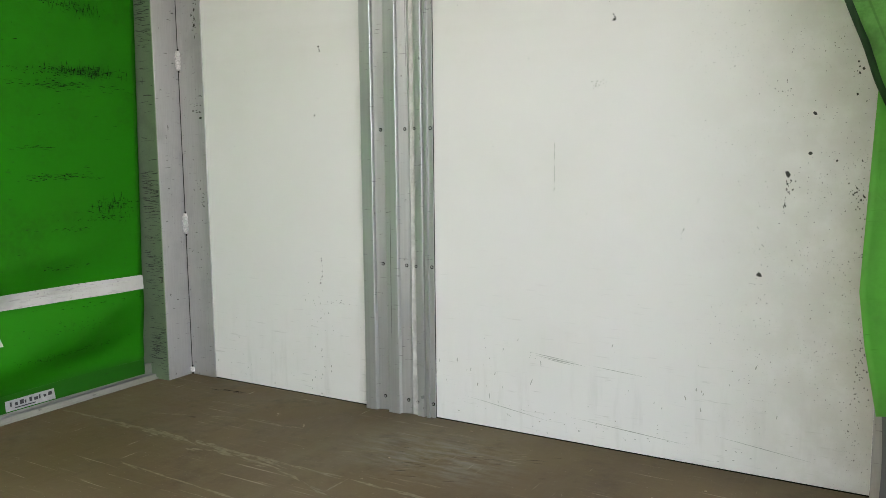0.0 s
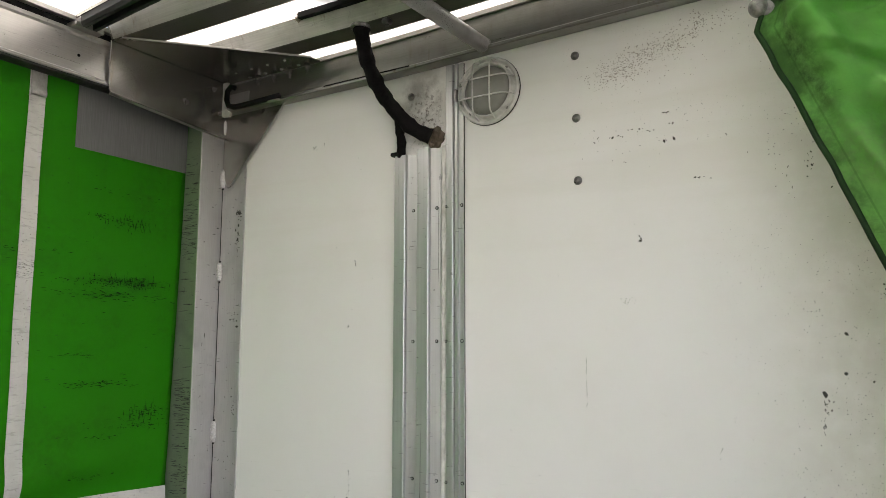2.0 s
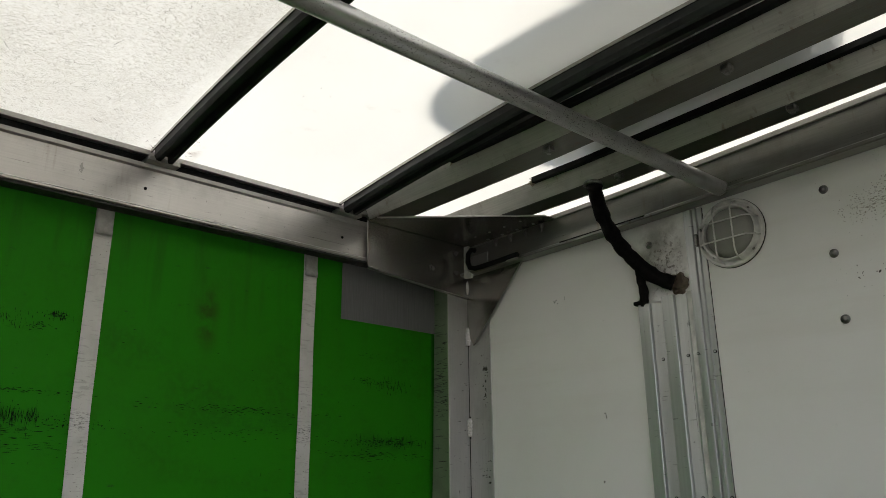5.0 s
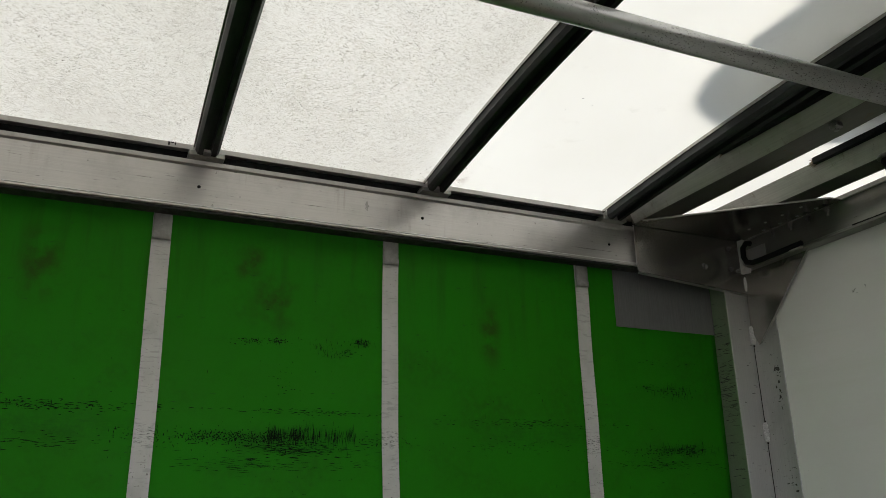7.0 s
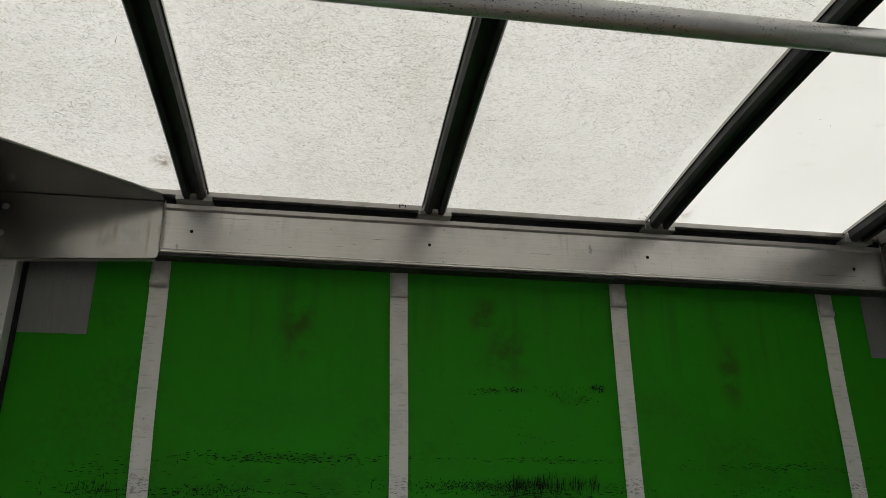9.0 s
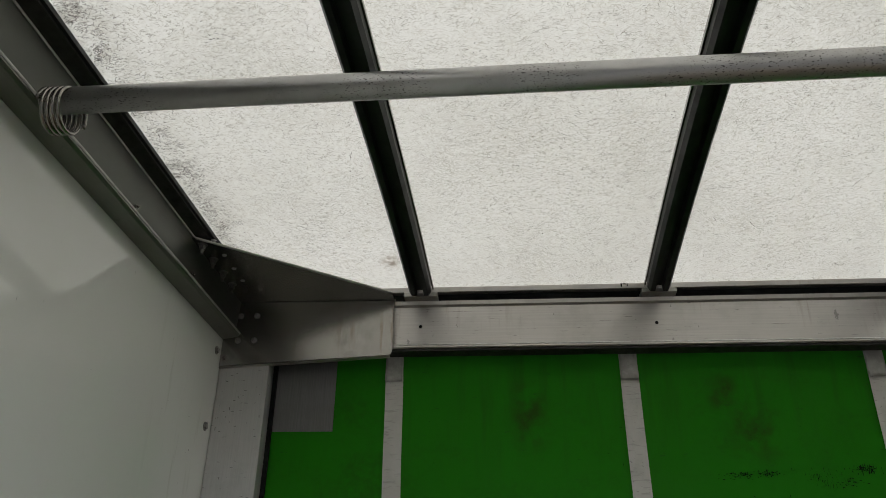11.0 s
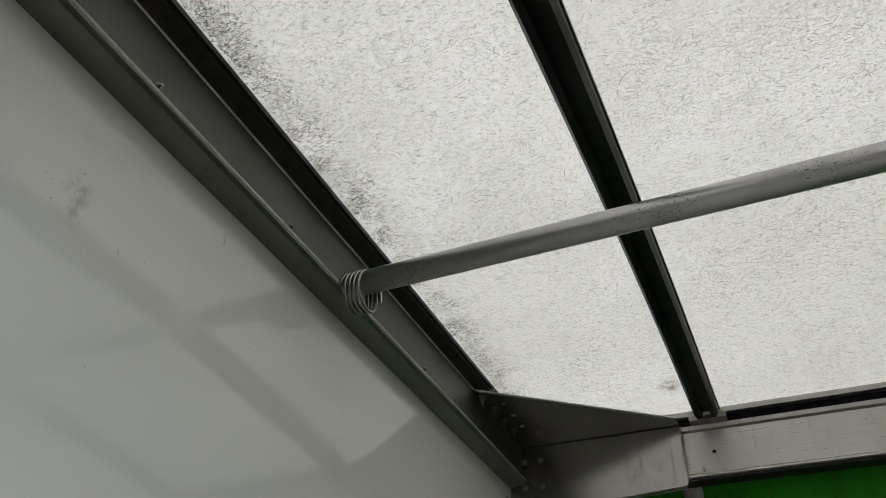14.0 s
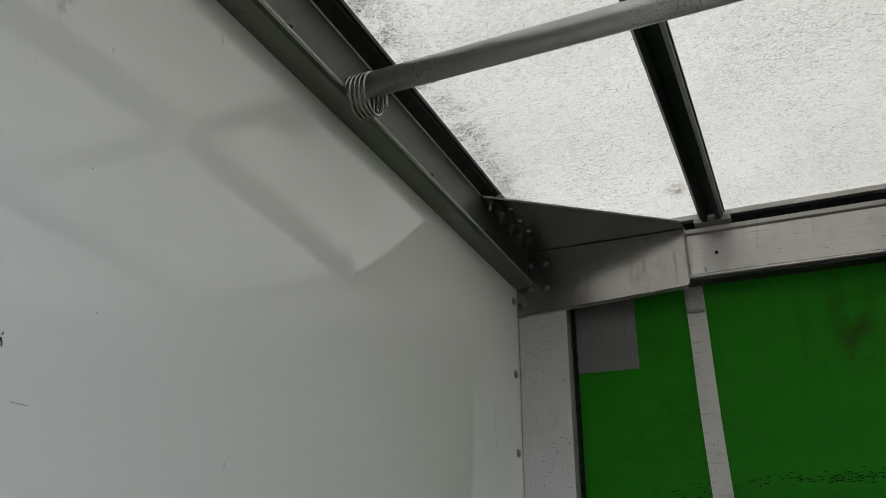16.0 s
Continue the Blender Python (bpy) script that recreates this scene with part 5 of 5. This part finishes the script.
SCUFFS_LOW = [(0.071, 1.005, 0, 0, 1, 0.012, 0.4), (0.10, 1.003, 0.012, 0.002, 3, 0.010, 0.4), (0.107, 0.979, 0, 0, 1, 0.012, 0.8), (0.09, 1.02, 0.008, 0.006, 4, 0.006, 0.5), (0.105, 1.0, 0, 0, 1, 0.008, 1.0), (0.1, 0.66, 0.006, 0.01, 4, 0.005, 1.0), (0.06, 0.55, 0.02, 0.06, 7, 0.0025, 1.2), (0.07, 0.25, 0.02, 0.06, 7, 0.0025, 1.2), (0.04, 1.05, 0.012, 0.2, 10, 0.002, 1.0), (0.10, 1.04, 0.012, 0.012, 7, 0.007, 0.5), (0.10, 0.67, 0.012, 0.03, 12, 0.006, 0.5), (0.09, 0.42, 0.02, 0.05, 10, 0.004, 0.8), (0.095, 0.60, 0, 0, 1, 0.005, 0.5)]
chips("scuff_marks", SCUFFS_HIGH + SCUFFS_LOW, CHIP, "black knocks and scuffs on the plate", 0.0006, post_a, -0.005, -1, 0.01, 0.128)
bm = bmesh.new()
for y, z, ry, rz in ((-0.066, 0.944, 0.0022, 0.011), (-0.076, 0.911, 0.0022, 0.009), (-0.03, 1.18, 0.006, 0.0016), (-0.05, 1.44, 0.008, 0.0014), (-0.085, 1.30, 0.006, 0.0014), (-0.02, 1.36, 0.01, 0.0014), (-0.04, 1.335, 0.012, 0.0012), (-0.075, 0.72, 0.007, 0.0014), (-0.09, 0.60, 0.008, 0.0014), (-0.03, 0.52, 0.0015, 0.006), (-0.06, 0.30, 0.006, 0.0015), (-0.09, 1.08, 0.006, 0.0013)):
    bm.faces.new([bm.verts.new((0.0006, y + ry * math.cos(a) * (0.7 + 0.3 * math.sin(3 * a + y * 90)), z + rz * math.sin(a))) for a in [k * math.tau / 9 for k in range(9)]])
tagged(part("scuff_marks", bm, CHIP, post_a, "black knocks on the post"), kind="stuff")
chips("scuff_marks", [
    (1.728, 1.189, 0.001, 0.005, 3, 0.003, 2.6), (1.79, 1.63, 0.01, 0.01, 5, 0.002, 1.0), (1.2, 1.2, 0.4, 0.3, 30, 0.0014, 1.2), (0.3, 1.3, 0.15, 0.3, 20, 0.0016, 1.6), (0.12, 1.5, 0.05, 0.15, 12, 0.002, 2.0), (1.5, 1.55, 0.2, 0.1, 12, 0.0015, 1.0),
], CHIP, "small dark marks on the glossy wall", 0.0006, wall_rear, YB, 1)
bm = bmesh.new()
for x0, z0, x1, z1 in ((1.746, 1.13, 1.712, 1.1295), (1.70, 1.131, 1.679, 1.131)):
    rod(bm, (x0, YB + 0.0002, z0), (x1, YB + 0.0002, z1), 0.0006, 5)
tagged(part("scratches", bm, SCUFF, wall_rear, "fine grey scratches"), kind="stuff")
bm = bmesh.new()
for x0, z0, x1, z1, w in ((1.43, 0.252, 1.55, 0.240, 0.0012), (1.435, 0.246, 1.60, 0.231, 0.0016), (1.46, 0.241, 1.57, 0.228, 0.001), (1.60, 0.236, 1.78, 0.222, 0.0008), (1.2, 0.09, 1.5, 0.05, 0.001), (1.55, 0.075, 1.9, 0.05, 0.0012), (1.95, 0.09, 2.2, 0.06, 0.001)):
    bm.faces.new([bm.verts.new((x, -0.0006, z)) for x, z in ((x0, z0), ((x0 + x1) / 2, (z0 + z1) / 2 - w), (x1, z1), ((x0 + x1) / 2, (z0 + z1) / 2 + w))])
tagged(part("scratches", bm, SCUFF, wall_front, "long faint scratches low on the wall"), kind="stuff")
part("floor_joint", cube(0.12, -0.0025, 0.0, W, -0.0002, 0.0028), GAP, wall_front, "dark joint along the floor")
part("open_joint", tilt(cube(0.55, -0.0545, 1.8215, 0.92, -0.0515, 1.8255)), RUBBER, header_a, "dark open joint")

# worn board joint and long scratches in the floor
mark = random.Random(31)
bm = bmesh.new()


def gouge(x0, y0, x1, y1, count, spread, long, wide):
    for _ in range(count):
        f = mark.random()
        x, y = x0 + (x1 - x0) * f, y0 + (y1 - y0) * f + mark.gauss(0, spread)
        lg, w = long * mark.uniform(0.2, 1.0) / 2, wide * mark.uniform(0.5, 1.8) / 2
        a = math.atan2(y1 - y0, x1 - x0) + mark.gauss(0, 0.09)
        c, d = math.cos(a), math.sin(a)
        level = 0.0005 + 0.000004 * len(bm.faces)
        bm.faces.new([bm.verts.new((x + c * u - d * v, y + d * u + c * v, level)) for u, v in ((-lg, 0), (-lg * 0.3, -w), (lg * 0.5, -w * 0.7), (lg, 0), (lg * 0.2, w))])


gouge(0.0, -0.528, 2.3, -0.532, 90, 0.003, 0.16, 0.005)
gouge(0.25, -0.535, 0.95, -0.545, 46, 0.012, 0.09, 0.008)
gouge(0.549, -0.742, 0.967, -0.758, 16, 0.0015, 0.14, 0.004)
gouge(0.263, -0.409, 0.544, -0.306, 12, 0.003, 0.10, 0.003)
gouge(0.544, -0.306, 0.774, -0.295, 10, 0.003, 0.10, 0.003)
gouge(0.902, -0.553, 1.144, -0.628, 14, 0.004, 0.08, 0.004)
gouge(1.144, -0.628, 1.15, -0.511, 8, 0.004, 0.05, 0.004)
gouge(1.0, -0.35, 1.5, -0.22, 40, 0.06, 0.07, 0.003)
gouge(0.3, -1.0, 2.1, -1.2, 9, 0.25, 0.12, 0.002)
tagged(part("scratches", bm, make_plain("raw_wood_scratch", (0.21, 0.18, 0.115), 0.8, 0.0, 40, 0.4), floor, "pale scratches and worn board joint"), kind="stuff")
bm = bmesh.new()
gouge(0.40, -0.378, 0.415, -0.372, 2, 0.002, 0.03, 0.006)
gouge(0.22, -0.11, 0.36, -0.10, 10, 0.006, 0.06, 0.003)
gouge(1.1, -0.42, 1.6, -0.18, 26, 0.07, 0.05, 0.0016)
tagged(part("dark_splinters", bm, GAP, floor, "dark cracks in the boards"), kind="stuff")

# crumbs of dirt and wood on the floor
bm = bmesh.new()
crumb = random.Random(11)
for _ in range(22):
    x, y = crumb.uniform(0.5, 2.0), -abs(crumb.gauss(0.25, 0.35)) - 0.02
    r = crumb.uniform(0.0012, 0.0035)
    bmesh.ops.create_icosphere(bm, subdivisions=1, radius=r, matrix=Matrix.Translation((x, y, r * 0.4)) @ Matrix.Diagonal((1.5, 1, 0.6, 1)))
alone("floor_crumbs", bm, FOAM, "pale crumbs and chips scattered on the floor", "debris", kind="stuff")

# ---- gathered curtain at the open side ----
gathered = thing("gathered_curtain", (2.35, -0.35, 0.28), "daylit green tarpaulin curtain pushed open and bunched at the corner", "curtain")
EDGE = [(1.96, 2.235), (1.83, 2.182), (1.74, 2.135), (1.67, 2.098), (1.615, 2.078), (1.56, 2.062), (1.43, 2.118), (1.26, 2.186), (1.13, 2.238), (0.91, 2.322), (0.70, 2.40), (0.45, 2.47)]


def edge_x(z):
    for (z0, x0), (z1, x1) in zip(EDGE, EDGE[1:]):
        if z1 <= z <= z0:
            return x0 + (x1 - x0) * (z0 - z) / (z0 - z1)
    return EDGE[-1][1]


def crease(u, z, seed):
    return 1 - 2 * abs(noise.noise((u, z, seed)))


def fold_line(x, z, x0, z0, x1, z1, wide, deep):
    """A fold along a line, fading at its ends."""
    lx, lz = x1 - x0, z1 - z0
    long = math.hypot(lx, lz)
    u = ((x - x0) * lx + (z - z0) * lz) / long
    v = ((x - x0) * lz - (z - z0) * lx) / long
    fade = min(1.0, max(0.0, (u + 0.03) / 0.06)) * min(1.0, max(0.0, (long + 0.03 - u) / 0.06))
    return deep * fade * math.exp(-(v / wide) ** 2)


FOLDS = [(2.098, 1.605, 2.30, 1.85, 0.020, -0.060), (2.13, 1.605, 2.34, 1.86, 0.018, 0.040), (2.17, 1.50, 2.30, 1.47, 0.008, 0.012), (2.19, 1.475, 2.34, 1.44, 0.010, -0.014), (2.20, 1.54, 2.25, 1.45, 0.007, 0.010), (2.16, 1.56, 2.24, 1.62, 0.009, 0.010), (2.21, 1.60, 2.26, 1.74, 0.016, 0.018), (2.27, 1.55, 2.42, 1.60, 0.012, 0.016), (2.24, 1.40, 2.46, 1.30, 0.020, 0.018), (2.13, 1.50, 2.40, 1.02, 0.010, 0.009)]
rows = []
for j in range(161):
    z = 1.955 - 1.45 * j / 160
    ex = edge_x(z) + 0.004 * noise.noise((z * 14, 2.0, 0.0))
    row = [(ex + 0.028, -0.36, z), (ex + 0.008, -0.385, z)]
    for i in range(121):
        u = i / 120
        x = ex + 0.62 * u
        fold = 0.030 * math.sin(u * 11 + z * 3.5) + 0.02 * math.sin(u * 23 - z * 6.0 + 1.0) * min(1, u * 6) + 0.03 * noise.noise((u * 7 + z * 1.2, z * 2.6, 4.0))
        fold += 0.026 * crease(u * 5 - z * 2.5, z * 5 + u * 4, 7.0) + 0.016 * crease(u * 4 + z * 6, z * 14 - u * 5, 9.0) + 0.006 * crease(u * 16, z * 24 - u * 6, 3.0)
        fold += sum(fold_line(x, z, *line) for line in FOLDS)
        row.append((x, -0.40 - 0.05 * math.sin(min(1, u * 4) * 1.57) - fold * min(1, u * 5 + 0.1) + 0.22 * u, z))
    rows.append(row)
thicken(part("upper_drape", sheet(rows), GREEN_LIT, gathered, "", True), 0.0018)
pts = [(edge_x(1.95 - 1.4 * k / 140) + 0.004 + 0.004 * noise.noise(((1.95 - 1.4 * k / 140) * 14, 2.0, 0.0)), -0.403, 1.95 - 1.4 * k / 140) for k in range(141)]
part("edge_piping", pipe(bmesh.new(), pts, 0.0065, 8), make_green("grimy_piping", (0.016, 0.045, 0.013), 0.0), gathered, "grimy piped edge", True)
LOW = [(1.10, 2.312), (0.95, 2.303), (0.74, 2.295), (0.545, 2.288), (0.43, 2.303), (0.29, 2.330)]
rows = []
for j in range(61):
    z = 1.10 - 0.81 * j / 60
    lx = LOW[-1][1]
    for (z0, x0), (z1, x1) in zip(LOW, LOW[1:]):
        if z1 <= z <= z0:
            lx = x0 + (x1 - x0) * (z0 - z) / (z0 - z1)
    row = [(lx + 0.05, -0.20, z), (lx + 0.02, -0.245, z), (lx + 0.004, -0.27, z)]
    for i in range(41):
        u = i / 40
        row.append((lx + 0.5 * u, -0.295 + 0.03 * math.sin(u * 19 + z * 2) * min(1, u * 4) + 0.12 * u, z))
    rows.append(row)
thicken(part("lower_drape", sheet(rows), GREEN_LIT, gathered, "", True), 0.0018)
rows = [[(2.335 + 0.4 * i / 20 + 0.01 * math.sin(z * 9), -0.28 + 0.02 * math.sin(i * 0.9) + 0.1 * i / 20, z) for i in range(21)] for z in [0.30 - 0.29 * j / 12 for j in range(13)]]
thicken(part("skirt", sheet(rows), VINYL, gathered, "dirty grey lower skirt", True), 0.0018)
# unseen pleats added outside the opening to shade the white wall's end
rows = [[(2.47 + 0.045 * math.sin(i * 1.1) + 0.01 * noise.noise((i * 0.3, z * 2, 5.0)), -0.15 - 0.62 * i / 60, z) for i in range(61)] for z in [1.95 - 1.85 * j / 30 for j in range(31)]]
thicken(part("unseen_shading_pleats", sheet(rows), GREEN_LIT, gathered, "", True), 0.0018)
bm = bmesh.new()
bmesh.ops.create_uvsphere(bm, u_segments=24, v_segments=14, radius=0.0215, matrix=Matrix.Translation((2.072, -0.405, 1.612)))
rod(bm, (2.078, -0.40, 1.612), (2.11, -0.36, 1.60), 0.021, 20)
part("pole_end", bm, WRAP, gathered, "round metal pole end poking out of the hem", True)

# ---- unit lying on the roof, seen as a shade through the sheet ----
def shell_ring(f, z):
    """One level ring of the shell's rounded outline, shrunk by f."""
    ring_pts = []
    for k in range(65):
        c, d = math.cos(math.tau * k / 64), math.sin(math.tau * k / 64)
        ring_pts.append((1.20 + 0.53 * f * math.copysign(abs(c) ** 0.55, c), -0.515 + 0.405 * f * math.copysign(abs(d) ** 0.55, d), z))
    return ring_pts


domed = [shell_ring(1.0, 2.100), *[shell_ring(1 - k / 12, 2.112 + 0.15 * (1 - (1 - k / 12) ** 3)) for k in range(12)], shell_ring(0.01, 2.262)]
unit = thicken(part("roof_unit", sheet(domed), SHELL, None, "", True), 0.004, 1.0)
tagged(unit, "pale moulded shell of a unit mounted on the roof", "roof unit")
part("unit_base", cube(0.80, -0.70, 2.100, 1.66, -0.135, 2.15, bev=0.02), SHELL_BASE, unit, "dark base under the shell")

# ---- fibres and grit in the roof sheet ----
def fibres(name, count, where, long, wide, mat, label, seed):
    rng = random.Random(seed)
    verts, faces = [], []
    for _ in range(count):
        x, y = where(rng)
        if not (-0.02 < x < W and YB + 0.085 < y < -0.68) or any(abs(y - SKEW * x - b) < 0.036 for b in BOWS):
            continue
        a, lg, w = rng.gauss(math.pi / 2, 0.75), long * rng.uniform(0.3, 1.0) / 2, wide * rng.uniform(0.5, 1.2) / 2
        c, d, sag = math.cos(a), math.sin(a), rng.gauss(0, 0.12) * lg
        base, hang = len(verts), rng.uniform(0.0006, 0.0020)
        for u, v in ((-lg, -w * 0.6), (0, sag - w * 0.8), (lg, -w * 0.5), (lg, w * 0.5), (0, sag + w * 0.8), (-lg, w * 0.6)):
            px = x + c * u - d * v
            verts.append((px, y + d * u + c * v, ZR + rise(px, y) - hang))
        faces.append(tuple(range(base, base + 6)))
    me = bpy.data.meshes.new(name)
    me.from_pydata(verts, [], faces)
    me.materials.append(mat)
    ob = new(name, me)
    ob.parent = ceiling
    return tagged(ob, label, kind="stuff")


def all_over(rng):
    return rng.uniform(0, W), rng.uniform(YB + 0.1, -1.44)


CLUMPS = [(0.9, -1.75, 0.16, 0.12), (1.35, -1.62, 0.2, 0.12), (0.62, -2.35, 0.2, 0.1), (1.5, -2.45, 0.3, 0.15), (0.9, -3.0, 0.3, 0.1), (1.7, -3.05, 0.3, 0.1), (0.3, -3.1, 0.1, 0.06)]


def in_clumps(rng):
    x, y, sx, sy = rng.choice(CLUMPS)
    return rng.gauss(x, sx), rng.gauss(y, sy)


edge_rng = random.Random(3)
TUFTS = [(edge_rng.uniform(0.0, W), YB + 0.088 + abs(edge_rng.gauss(0, 0.026)), edge_rng.uniform(0.008, 0.036)) for _ in range(280)]


def at_end(rng):
    x, y, r = rng.choice(TUFTS)
    return rng.gauss(x, r), rng.gauss(y, r * 0.7)


def few(rng):
    x, y = rng.choice(((0.61, -2.92), (0.24, -2.88), (0.31, -2.49), (0.58, -1.14), (1.0, -2.6), (1.3, -3.2), (0.8, -2.2), (1.1, -3.12)))
    return rng.gauss(x, 0.02), rng.gauss(y, 0.02)


def corner_dirt(rng):
    return abs(rng.gauss(0.0, 0.06)), rng.gauss(-1.345, 0.03)


fibres("glass_fibres", 100000, all_over, 0.011, 0.0011, FIBRE, "fine pale brown glass fibres", 1)
fibres("brown_fibres", 9000, all_over, 0.015, 0.0011, FIBRE_BROWN, "longer brown glass fibres", 7)
fibres("dark_fibres", 4200, in_clumps, 0.013, 0.0009, FIBRE_DARK, "darker exposed glass fibres", 2)
fibres("dirty_fibres", 9000, at_end, 0.010, 0.0010, FIBRE_BLACK, "dirt-blackened fibres along the roof's end", 4)
fibres("grit", 40, few, 0.007, 0.0025, CHIP, "dark specks on the roof sheet", 5)
fibres("rust_dirt", 160, corner_dirt, 0.012, 0.003, RUST, "rusty dirt at a bow's foot", 6)
fibres("loose_fibres", 90, all_over, 0.045, 0.0011, FIBRE_BLACK, "a few long dark fibres", 8)
